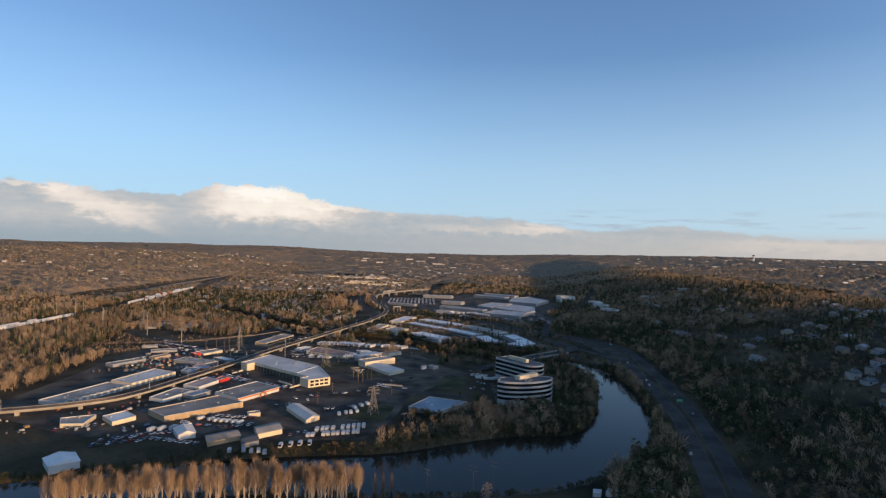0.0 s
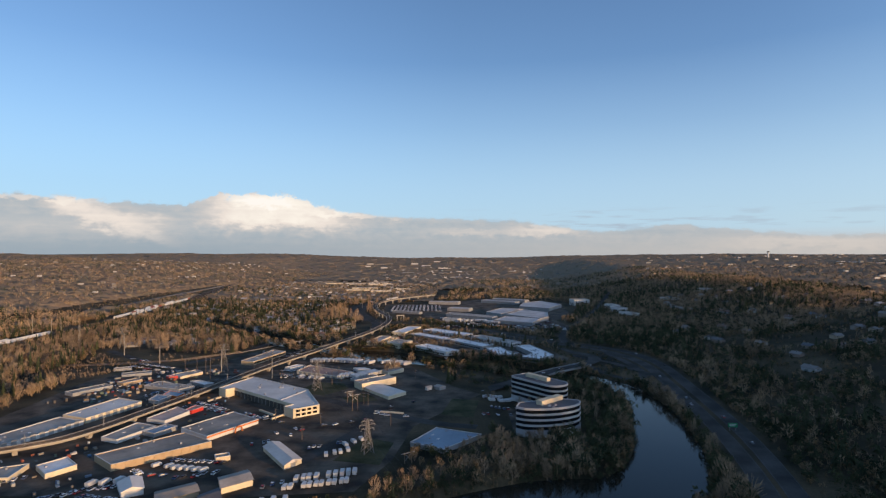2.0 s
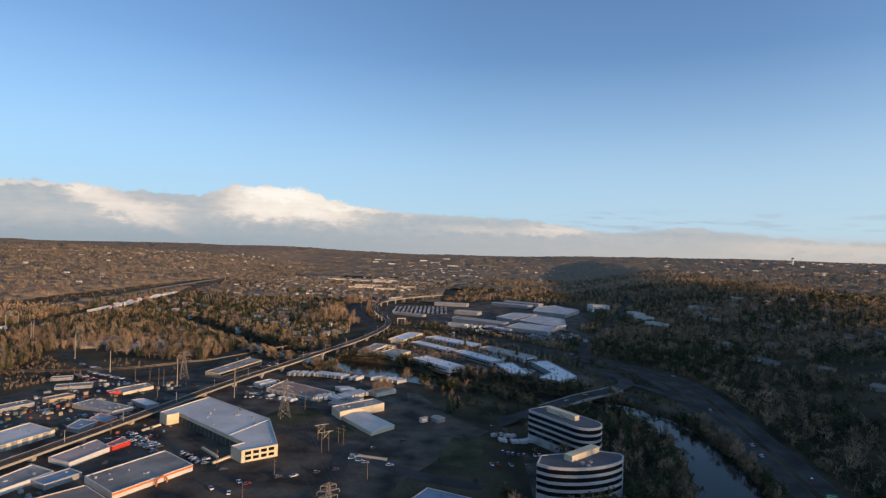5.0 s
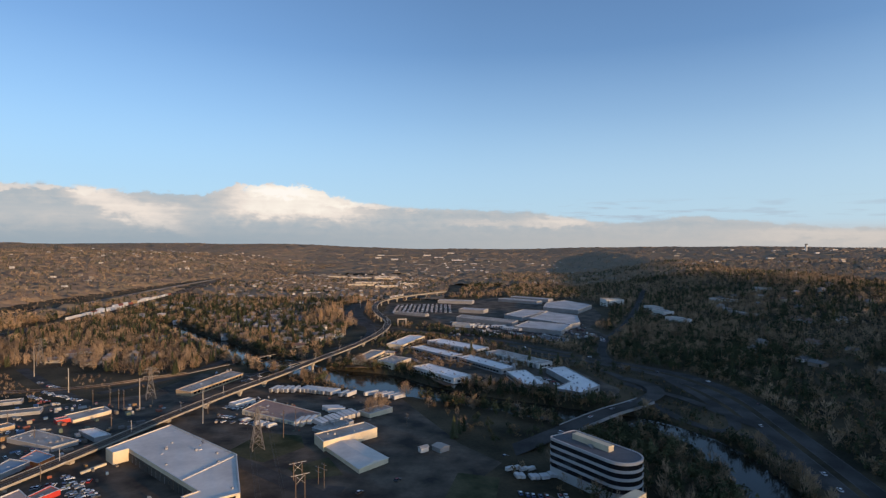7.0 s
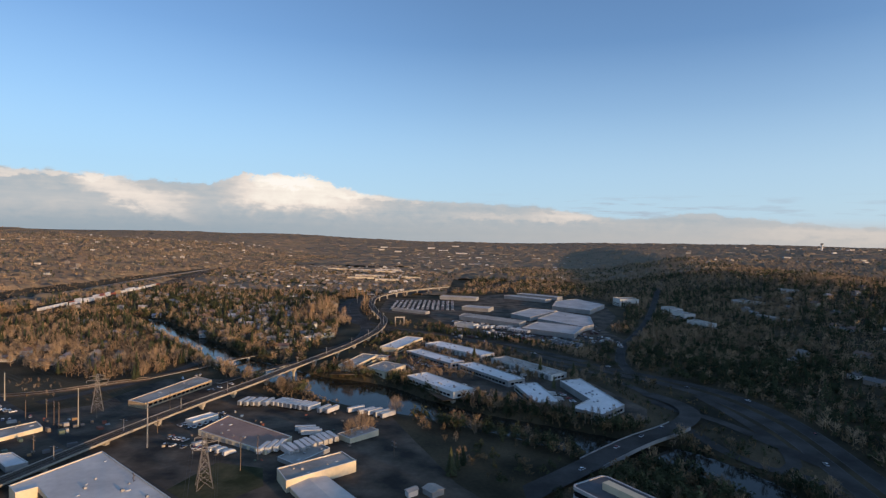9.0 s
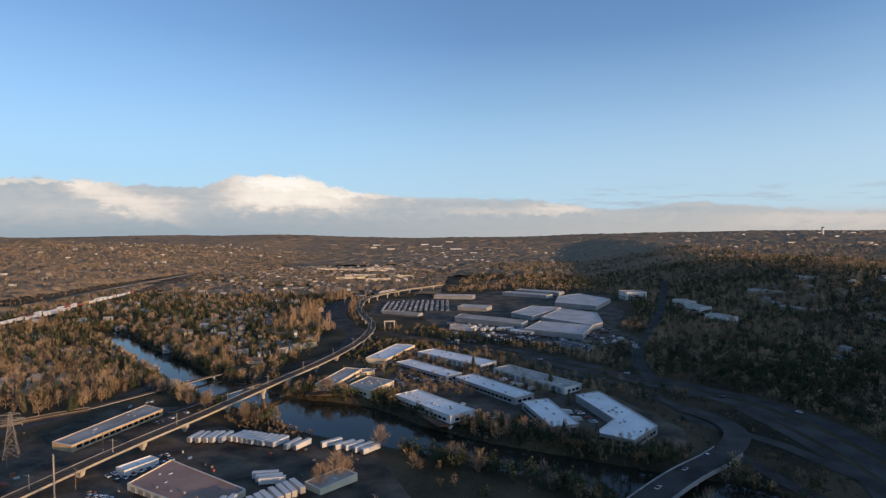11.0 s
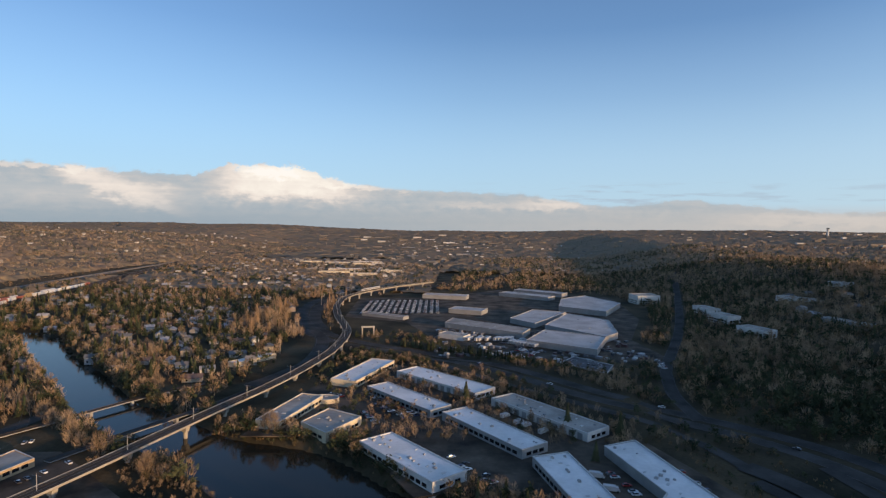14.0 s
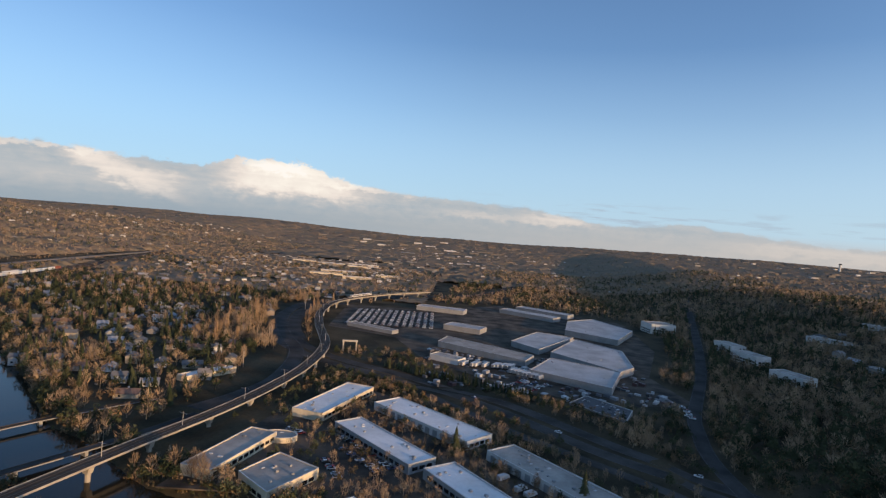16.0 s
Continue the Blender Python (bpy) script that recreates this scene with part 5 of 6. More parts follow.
grove(10, 60, 470, 560, 9, {"evergreen": 0.4, "leafy": 0.4, "bare": 0.2}, 0, "office_trees", "trees round the office car park", 5, 10)
# Evergreens mixed among the brown trees to darken these shaded rows.
grove(-125, 130, 790, 985, 4.8, {"bare": 0.40, "leafy": 0.34, "evergreen": 0.26}, 0, "park_trees", "small brown trees between the business units, shade put into their mix", 4, 8.5, paved=False, patch=0.3)
# As between the units, the verge's shade is put into the tree mix.
grove(-115, 175, 860, 1090, 6.0, {"bare": 0.26, "leafy": 0.32, "evergreen": 0.42}, 0, "verge_trees", "trees on the highway verge, shade put into their mix", 4, 9, patch=0.6)
grove(-260, -125, 1060, 1420, 8.5, {"bare": 0.75, "poplar": 0.15, "leafy": 0.1}, 0, "curve_trees", "tall brown trees round the road curve", 9, 16, patch=0.4)
# Evergreens mostly replace bare trees: the bank's shade is in the mix.
grove(85, 150, 270, 400, 6.0, {"evergreen": 0.65, "bare": 0.35}, 0, "near_bank_trees", "trees on the near bank, shade put into their mix", 10, 16, keep=lambda x, y: river_gap(x, y) > 3)
# Few pale bare trees, so the mix itself darkens the shaded roadside.
grove(140, 240, 230, 820, 5.5, {"bare": 0.2, "leafy": 0.35, "evergreen": 0.45}, 1, "highway_trees", "trees along the highway, shade put into their mix", 4, 9, keep=lambda x, y: ~((x < 215) & (y > 610) & (y < 800)))
grove(110, 215, 610, 860, 4.6, {"leafy": 0.5, "evergreen": 0.5}, 1, "interchange_scrub", "low dark scrub inside the slip roads", 1.5, 4.5, patch=1.0)
grove(-330, 215, 255, 870, 2.3, {"evergreen": 0.5, "leafy": 0.5}, 1, "bank_brush", "low dark brush at the edge of the water", 2.2, 5.0,
      keep=lambda x, y: (river_gap(x, y) < 6.5) & ~((x > -150) & (x < -20) & (y > 690) & (y < 735)), bank=0.5, paved=False)
grove(-520, -262, 600, 745, 4.4, {"leafy": 0.55, "bare": 0.45}, 1, "scrub", "brown scrub under the power lines", 1.5, 4, patch=0.55)
# Evergreen share raised to put the ramp's bluish shade into the wood.
grove(150, 340, 800, 1130, 6.8, {"bare": 0.26, "leafy": 0.28, "evergreen": 0.46}, 0, "ramp_trees", "winter wood round the ramp, shade put into its mix", 7, 13)


grove(-135, -15, 735, 822, 3.3, {"evergreen": 0.45, "leafy": 0.3, "bare": 0.25}, 0, "pond_screen", "dark brush round the pond", 4, 8, keep=lambda x, y: (river_gap(x, y) < 24) & (y > 742 - 0.5 * (x + 100)), bank=3.5, paved=False)
grove(-185, -95, 700, 770, 3.0, {"leafy": 0.7, "bare": 0.3}, 0, "spit_scrub", "brown scrub on the spit under the viaduct", 2.0, 4.0, keep=lambda x, y: (river_gap(x, y) < 26) & (y > 712), bank=1.5, paved=False)
grove(-45, 60, 392, 455, 4.6, {"bare": 0.35, "leafy": 0.25, "evergreen": 0.4}, 0, "office_front_trees", "leafless wood before the curved offices", 7, 11, keep=lambda x, y: (river_gap(x, y) > 3) & (x > 20))


hedge_x = np.linspace(-60, 57, 74)
hedge_y = np.interp(hedge_x, [-60, -25, 6, 39, 57], [1037, 1018, 1009, 990, 968])
plant("hedge_conifer", "row of dark conifers between the highway and the lots", "conifer", hedge_x + rng.normal(0, 1.2, 74), hedge_y + rng.normal(0, 1.5, 74), rng.uniform(5.5, 9.5, 74), 0)
# trees that stand alone, each with trunk and crown
def lone_tree(kind, n, label, seed):
    g = np.random.default_rng(seed)
    t = thing("tree", label, "tree")
    if kind == "poplar":
        crown = twig_tree(g, n, 0.50, 0.17, 0.0055, up=0.2)
    elif kind == "column":
        crown = twig_tree(g, n, 0.06, 0.085, 0.010, up=0.6)
    elif kind == "conifer":
        crown = cone_tree(g, n, 0.2, 0.05)
    else:
        crown = twig_tree(g, n, 0.2, 0.40, 0.014)
    part("crown", tri_mesh("crown", crown[9:], MAT_OF.get(kind, "poplar_twigs")), t)
    s = Solid().beam((0, 0, -0.03), (0, 0, 0.45), 0.022, 0.013, 6).beam((0, 0, 0.45), (0.02, 0, 0.9), 0.013, 0.004, 5)
    if kind != "conifer":
        for k in range(6):
            a = k * 2.3
            s.beam((0, 0, 0.22 + 0.06 * k), (0.2 * math.cos(a) * (0.5 if kind == "poplar" else 1), 0.2 * math.sin(a) * (0.5 if kind == "poplar" else 1), 0.5 + 0.07 * k), 0.010, 0.003, 4)
    part("trunk", s.mesh("trunk", "pale_bark" if kind == "poplar" else "bark"), t)
    return t


def set_trees(kind, n, label, places, heights, seeds, group):
    temps = [lone_tree(kind, n, label, s) for s in seeds]
    for t in temps:
        tagged(t, group=group)
    for k, (x, y) in enumerate(places):
        h = rng.uniform(*heights)
        m = pose(x, y, float(ground_z(x, y)), 0, 0, rng.uniform(0, 360)) @ Matrix.Scale(h, 4)
        if k < len(temps):
            temps[k].matrix_basis = m
        else:
            src = temps[k % len(temps)]
            c = copy_thing(src, Matrix())
            c.matrix_basis = m


row = [(-184 + 0.98 * k + rng.uniform(-1.2, 1.2), 270 + 0.115 * (0.98 * k) + rng.uniform(-14, 9)) for k in range(146)] + [(-230, 262), (-224, 264), (-216, 262), (-236, 258)]
set_trees("column", 170, "slim columnar leafless poplar on the river bank", [(-36, 294), (-31.6, 294.5), (-27.4, 295.6)], (12, 15), (31, 32, 33), "columnar poplars")
set_trees("poplar", 330, "tall slender leafless poplar on the river bank, catching sun", row, (15.5, 20.5), (1, 2, 3, 4, 5, 6), "poplar row")
set_trees("bare", 320, "large round leafless tree by the water", [(-65, 655), (-61, 661), (-50, 697), (-218, 792), (-205, 778), (-196, 772), (-180, 762), (-232, 800), (-246, 812), (-108, 803), (-110, 800), (-104, 797), (-70, 645), (-150, 752), (-146, 744)], (10, 16), (11, 12, 13), "waterside trees")
set_trees("poplar", 200, "slim leafless poplar before a white-roofed unit", [(42, 708), (46, 707), (50, 708), (54, 711), (76, 690), (80, 689), (84, 688), (90, 690), (95, 694), (38, 711)], (9, 14), (15, 16), "unit poplars")
set_trees("poplar", 200, "tall brown tree beside the road curve", [(-225, 1145), (-232, 1160), (-238, 1215), (-181, 1104), (-186, 1112), (-218, 1118), (-205, 1300), (-165, 994), (-190, 1090)], (17, 24), (17, 18), "curve trees")
set_trees("conifer", 150, "dark green conifer in a garden", [(-195, 907), (-186, 900), (-176, 905), (-169, 893), (-205, 915), (-215, 930), (-196, 925), (-300, 985), (-270, 960), (-225, 960), (-250, 990), (-340, 1000), (-8, 598), (-2, 612), (-5, 606), (60, 815), (2, 855), (66, 770), (86, 800)], (9, 16), (19, 20, 22), "garden conifers")

# ---------------------------------------------------------------- houses
def house_kind(w, d, h, label):
    t = thing("house", label, "house", group="houses of the quarter")
    part("wall", Solid().box(-w / 2, -d / 2, -0.8, w / 2, d / 2, h).mesh("wall", "house_wall"), t)
    r, e = Solid(), 0.5
    z1 = h + d * 0.26
    for s in (-1, 1):
        r.quad((-w / 2 - e, s * (d / 2 + e), h - 0.15), (w / 2 + e, s * (d / 2 + e), h - 0.15), (w / 2 + e, 0, z1), (-w / 2 - e, 0, z1))
        r.quad((-w / 2 - e, s * (d / 2 + e), h - 0.4), (w / 2 + e, s * (d / 2 + e), h - 0.4), (w / 2 + e, s * (d / 2 + e), h - 0.15), (-w / 2 - e, s * (d / 2 + e), h - 0.15))
        r.quad((s * w / 2, -d / 2, h - 0.1), (s * w / 2, d / 2, h - 0.1), (s * w / 2, 0, z1 - 0.05))
    part("roof", r.mesh("roof", "house_roof"), t)
    part("chimney", Solid().box(-0.4, 0.6, h, 0.4, 1.4, z1 + 0.7).mesh("chimney", "grey_wall"), t)
    for x in (-w / 4,):
        part("window", Solid().box(x - 0.7, -d / 2 - 0.05, 1.0, x + 0.7, -d / 2 + 0.05, 2.2).mesh("window", "dark_glass"), t)
    return t


HOUSES = [house_kind(11, 8, 3.0, "small pale timber house with a gabled roof"), house_kind(14, 8.5, 3.2, "long low timber house with a gabled roof"), house_kind(9, 8, 5.4, "two-storey timber house with a gabled roof")]


def settle(n, x0, x1, y0, y1, keep=None, turn=20.0):
    done, tries, at = 0, 0, []
    while done < n and tries < n * 12:
        tries += 1
        x, y = rng.uniform(x0, x1), rng.uniform(y0, y1)
        x, y = x0 + round((x - x0) / 22) * 22 + rng.uniform(-3, 3), y0 + round((y - y0) / 26) * 26 + rng.uniform(-4, 4)
        if (keep and not keep(x, y)) or not free_of(np.array([x]), np.array([y]))[0] or any((x - a) ** 2 + (y - b) ** 2 < 230 for a, b in at):
            continue
        at.append((x, y))
        yield x, y, turn + rng.choice([0, 90]) + rng.uniform(-6, 6)
        done += 1


count = 0
for spec in ((75, -420, -165, 900, 1230, lambda x, y: x < np.interp(y, [860, 973, 1135, 1304], [-180, -165, -222, -262])), (85, -600, -200, 1230, 1650, None), (25, -700, -420, 1000, 1300, None),
             (70, 300, 620, 420, 900, None), (22, 400, 650, 900, 1300, None), (16, -420, -330, 800, 960, None)):
    for x, y, a in settle(*spec):
        src = HOUSES[int(rng.integers(0, 3))]
        m = pose(x, y, float(ground_z(x, y)), 0, 0, a)
        if count < 3:
            HOUSES[count].matrix_basis = m
        else:
            copy_thing(src, m)
        count += 1

# houses and halls too far to tell apart
far = Solid()
for n, x0, x1, y0, y1, sz, hh in ((400, -1900, -800, 1300, 3200, 8, 8.0), (170, 700, 1500, 700, 2400, 8, 8.0), (420, -640, -120, 1650, 2250, 7, 4.6), (260, -400, 500, 1900, 3600, 9, 7.0), (8, -500, 200, 2100, 3000, 34, 8), (34, -900, 300, 3000, 4300, 42, 9), (120, 900, 2600, 1500, 3800, 16, 9)):
    for k in range(n):
        x, y = rng.uniform(x0, x1), rng.uniform(y0, y1)
        z, w, d = float(ground_z(x, y)), sz * rng.uniform(0.7, 1.5), sz * rng.uniform(0.5, 1.0)
        far.box(x - w / 2, y - d / 2, z - 2, x + w / 2, y + d / 2, z + hh * rng.uniform(0.8, 1.3))
tagged(new("far_buildings", far.mesh("far_buildings", "far_house")), "pale roofs and walls of far-off houses and halls", "buildings", kind="stuff")
tower = thing("control_tower", "tall slim pale tower on the far plateau", "tower", pose(1683, 3225, float(ground_z(1683, 3225))))
part("shaft", Solid().prism([(5 * math.cos(a), 5 * math.sin(a)) for a in np.linspace(0, 2 * math.pi, 9)[:-1]], -5, 34).mesh("shaft", "white_wall"), tower)
part("cab", Solid().prism([(6.5 * math.cos(a), 6.5 * math.sin(a)) for a in np.linspace(0, 2 * math.pi, 9)[:-1]], 34, 39).mesh("cab", "dark_glass"), tower)

# ---------------------------------------------------------------- vehicles
def wheels(t, xs, half, r):
    w = Solid().beam((0, -0.13, 0), (0, 0.13, 0), r, r, 10).mesh("wheel", "tyre")
    for x in xs:
        for s in (-1, 1):
            part("wheel", w, t, m=pose(x, s * half, r))


def car_kind():
    t = thing("car", "parked car with glossy paint", "car", group="parked cars")
    b = Solid()
    b.prism([(-2.2, 0.35), (2.15, 0.35), (2.2, 0.75), (1.2, 0.92), (-1.9, 0.98), (-2.2, 0.85)], -0.88, 0.88)
    me = Solid()
    me.v, me.f = [(x, z, y) for x, y, z in b.v], [tuple(reversed(f)) for f in b.f]
    part("body", me.mesh("body", "car_paint"), t)
    g = Solid()
    g.v = [(-1.9, -0.8, 0.95), (1.0, -0.8, 0.92), (1.0, 0.8, 0.92), (-1.9, 0.8, 0.95), (-1.4, -0.66, 1.44), (0.25, -0.66, 1.46), (0.25, 0.66, 1.46), (-1.4, 0.66, 1.44)]
    g.f = [(0, 1, 5, 4), (1, 2, 6, 5), (2, 3, 7, 6), (3, 0, 4, 7)]
    part("glazing", g.mesh("glazing", "dark_glass"), t)
    r = Solid().box(-1.38, -0.66, 1.43, 0.24, 0.66, 1.49)
    part("car_roof", r.mesh("car_roof", "car_paint"), t)
    wheels(t, (-1.35, 1.35), 0.8, 0.32)
    return t


def van_kind(label, length=6.4, high=2.9, name="van"):
    t = thing(name, label, "van", group="parked vans")
    part("cargo_box", Solid().box(-length / 2, -1.1, 0.5, length / 2 - 1.9, 1.1, high).mesh("cargo_box", "white_paint"), t)
    c = Solid()
    x0, x1 = length / 2 - 1.88, length / 2
    c.v = [(x0, -1.0, 0.45), (x1, -1.0, 0.45), (x1, 1.0, 0.45), (x0, 1.0, 0.45), (x0, -1.0, 2.2), (x1 - 0.75, -0.95, 2.2), (x1 - 0.75, 0.95, 2.2), (x0, 1.0, 2.2), (x1, -1.0, 1.15), (x1, 1.0, 1.15)]
    c.f = [(0, 1, 8, 5, 4), (3, 7, 6, 9, 2), (1, 2, 9, 8), (4, 5, 6, 7), (0, 4, 7, 3)]
    part("cab", c.mesh("cab", "white_paint"), t)
    part("windscreen", Solid().quad((x1 + 0.02, -0.9, 1.2), (x1 + 0.02, 0.9, 1.2), (x1 - 0.7, 0.85, 2.15), (x1 - 0.7, -0.85, 2.15)).mesh("windscreen", "dark_glass"), t)
    wheels(t, (-length / 2 + 1.3, length / 2 - 0.95), 0.95, 0.42)
    return t


def trailer_kind():
    t = thing("trailer", "white box trailer parked on the yard", "trailer", group="parked trailers")
    part("box", Solid().box(-6.2, -1.25, 1.15, 6.2, 1.25, 4.0).mesh("box", "white_paint"), t)
    part("chassis", Solid().box(-6.0, -0.5, 0.85, 6.0, 0.5, 1.15).box(3.6, -0.9, 0.0, 3.8, -0.7, 1.1).box(3.6, 0.7, 0.0, 3.8, 0.9, 1.1).mesh("chassis", "wire"), t)
    part("door_frame", Solid().box(-6.26, -1.22, 1.2, -6.2, 1.22, 3.95).mesh("door_frame", "metal"), t)
    wheels(t, (-5.0, -3.8), 1.05, 0.5)
    return t


CAR, VAN, TRUCK, TRAILER = car_kind(), van_kind("white delivery van parked in a row", 5.6, 2.2), van_kind("white box truck parked in the yard", 7.2, 2.7, "truck"), trailer_kind()
FRESH = {CAR, VAN, TRUCK, TRAILER}


def park(src, x, y, a, z=None):
    if z is None:
        z = float(ground_z(x, y))
        if any(inside(p, x, y) for p in PAVED):
            z += 0.06
    m = pose(x, y, z, 0, 0, a)
    if src in FRESH:
        FRESH.discard(src)
        src.matrix_basis = m
        return src
    return copy_thing(src, m)


def rowof(src, a, b, n, turn, skip=0.0, jitter=0.3, z=None):
    """n vehicles from a to b, each turned by turn degrees to the row."""
    yaw = math.degrees(math.atan2(b[1] - a[1], b[0] - a[0])) + turn
    for k in range(n):
        if rng.uniform() < skip:
            continue
        t = k / max(1, n - 1)
        park(src, a[0] + (b[0] - a[0]) * t + rng.normal(0, jitter), a[1] + (b[1] - a[1]) * t + rng.normal(0, jitter), yaw + rng.normal(0, 1.5), z)


# truck and van yard near the water
rowof(TRUCK, (-88, 374), (-56, 386), 11, 75, 0.2)
rowof(VAN, (-88, 364), (-58, 374), 11, 75, 0.25)
rowof(CAR, (-100, 366), (-92, 372), 3, 60)
rowof(VAN, (-84, 350), (-100, 345), 4, 80)
rowof(CAR, (-165, 402), (-134, 398), 9, 80, 0.1)
rowof(VAN, (-170, 392), (-140, 386), 8, 70, 0.2)
rowof(TRUCK, (-190, 366), (-172, 372), 4, 60, 0.2)
rowof(CAR, (-192, 358), (-176, 364), 8, 60, 0.1, 0.8)
rowof(CAR, (-150, 376), (-132, 384), 8, 60, 0.1, 0.8)
rowof(CAR, (-178, 384), (-160, 378), 7, 60, 0.1, 0.8)
rowof(CAR, (-185, 352), (-152, 345), 9, 85, 0.1)
rowof(VAN, (-132, 336), (-100, 342), 9, 95, 0.2)
rowof(CAR, (-212, 338), (-186, 348), 10, 60, 0.1, 0.8)
rowof(CAR, (-214, 345), (-190, 356), 10, 60, 0.2, 0.8)
rowof(CAR, (-250, 362), (-232, 374), 6, 70, 0.1, 0.8)
rowof(CAR, (-92, 424), (-72, 435), 7, 60, 0.2, 0.8)
rowof(VAN, (-78, 412), (-66, 420), 4, 70)
rowof(TRUCK, (78, 296), (108, 298), 9, 70, 0.1)
rowof(CAR, (-62, 498), (-36, 492), 6, 30, 0.3, 1.5)
rowof(CAR, (-128, 440), (-100, 470), 9, 80, 0.4, 1.5)
rowof(CAR, (-140, 490), (-125, 475), 5, 80, 0.3, 1.0)
rowof(CAR, (-215, 510), (-190, 520), 10, 85, 0.2, 0.8)
rowof(CAR, (-205, 500), (-188, 506), 7, 85, 0.2, 0.8)
rowof(CAR, (-330, 560), (-285, 590), 14, 85, 0.2, 0.6)
rowof(CAR, (-318, 545), (-280, 570), 12, 85, 0.2, 0.6)
rowof(CAR, (-300, 640), (-280, 660), 8, 85, 0.2, 0.8)
rowof(CAR, (-250, 560), (-225, 590), 10, 85, 0.2, 0.8)
rowof(CAR, (-245, 540), (-222, 548), 7, 85, 0.2, 0.8)
rowof(CAR, (-260, 545), (-240, 575), 9, 85, 0.2, 0.8)
# dock court and corridor lots
rowof(CAR, (-345, 690), (-300, 668), 14, 80, 0.2, 0.6)
rowof(CAR, (-352, 680), (-310, 656), 12, 80, 0.3, 0.6)
rowof(CAR, (-372, 720), (-345, 705), 8, 80, 0.3, 0.6)
# busy yards beside the hardware shop, cars on the estate's streets
rowof(CAR, (-196, 512), (-170, 494), 9, 85, 0.15, 0.7)
rowof(CAR, (-206, 526), (-176, 504), 10, 85, 0.15, 0.7)
rowof(CAR, (-158, 497), (-139, 482), 7, 80, 0.2, 0.7)
rowof(CAR, (-112, 452), (-58, 492), 7, 8, 0.2, 3.0)
rowof(CAR, (-60, 505), (-30, 540), 5, 5, 0.2, 2.0)
rowof(CAR, (-128, 430), (-108, 446), 6, 70, 0.2, 1.0)
rowof(VAN, (-70, 430), (-62, 440), 3, 70, 0.0, 0.6)
for (x, y), a in (((58, 617), 50), ((84, 651), 50), ((104, 672), 50), ((20, 574), 35), ((122, 690), 50)):
    park(CAR, x + 2.6, y - 2.2, a, float(np.interp(x, bl[:, 0][:12], bl[:, 2][:12])) + 0.12)
# offices
rowof(VAN, (27, 542), (53, 552), 11, 85, 0.1)
rowof(VAN, (24, 550), (36, 556), 4, 10)
rowof(CAR, (24, 522), (50, 526), 9, 85, 0.25)
rowof(CAR, (20, 500), (44, 508), 8, 85, 0.4)
# depot
for a, b, n in (((-160, 707), (-142, 707), 5), ((-136, 709), (-108, 701), 9)):
    rowof(TRAILER, a, b, n, 80)
rowof(TRAILER, (-100, 698), (-94, 697), 2, 75)
rowof(TRAILER, (-78, 700), (-70, 697), 2, 60)
rowof(TRAILER, (-64, 696), (-54, 692), 3, 70)
rowof(TRAILER, (-98, 615), (-80, 642), 9, 75)
rowof(TRAILER, (-104, 622), (-112, 618), 3, 60)
rowof(TRAILER, (-94, 648), (-100, 655), 3, 60)
rowof(TRUCK, (-150, 622), (-128, 612), 5, 80, 0.2)
rowof(CAR, (-180, 655), (-166, 684), 9, 80, 0.15)
rowof(CAR, (-172, 650), (-160, 678), 8, 80, 0.15)
rowof(CAR, (-168, 620), (-140, 616), 9, 80, 0.2)
rowof(CAR, (-172, 632), (-146, 626), 9, 80, 0.2)
rowof(CAR, (-200, 735), (-190, 760), 8, 80, 0.3)
rowof(CAR, (-240, 770), (-225, 790), 5, 60, 0.3, 2)
# business park
Z2 = 3.06
rowof(CAR, (-58, 850), (-33, 825), 10, 80, 0.2, 0.4, Z2)
rowof(CAR, (-52, 855), (-27, 830), 9, 80, 0.3, 0.4, Z2)
rowof(CAR, (-66, 872), (-48, 852), 7, 80, 0.3, 0.4, Z2)
rowof(CAR, (-60, 832), (-50, 815), 7, 80, 0.2, 0.4, Z2)
rowof(CAR, (-88, 868), (-78, 862), 5, 80, 0.2, 0.4, Z2)
rowof(CAR, (0, 758), (14, 742), 6, 80, 0.4, 0.4, Z2)
rowof(CAR, (-5, 770), (12, 750), 6, 80, 0.5, 0.4, Z2)
rowof(TRUCK, (25, 831), (49, 802), 7, 92, 0.3, 0.4, Z2)
rowof(CAR, (68, 760), (76, 735), 7, 80, 0.3, 0.4, Z2)
rowof(TRUCK, (62, 752), (68, 732), 4, 60, 0.2, 0.4, Z2)
rowof(CAR, (108, 735), (104, 760), 5, 80, 0.3, 0.5, Z2)
# far lots
lot = Solid()
for k in range(13):
    for j in range(42):
        if rng.uniform() < 0.88:
            x, y, h = -134 + 8.2 * k - 0.15 * j + rng.normal(0, 0.25), 1224 + 3.0 * j + 1.5 * k, rng.uniform(1.35, 1.75)
            lot.box(x - 2.2, y - 0.9, 0.3, x + 2.2, y + 0.9, 0.95)
            lot.v += [(x - 1.8, y - 0.85, 0.95), (x + 1.2, y - 0.85, 0.95), (x + 1.2, y + 0.85, 0.95), (x - 1.8, y + 0.85, 0.95), (x - 1.3, y - 0.7, h), (x + 0.5, y - 0.7, h), (x + 0.5, y + 0.7, h), (x - 1.3, y + 0.7, h)]
            b = len(lot.v) - 8
            lot.f += [tuple(b + i for i in q) for q in ((4, 5, 6, 7), (0, 1, 5, 4), (1, 2, 6, 5), (2, 3, 7, 6), (3, 0, 4, 7))]
tagged(new("far_car_lot", lot.mesh("far_car_lot", "lot_paint")), "dense rows of parked cars on a far lot", "cars", kind="stuff")
rowof(TRAILER, (2, 1068), (48, 1072), 13, 60, 0.1)
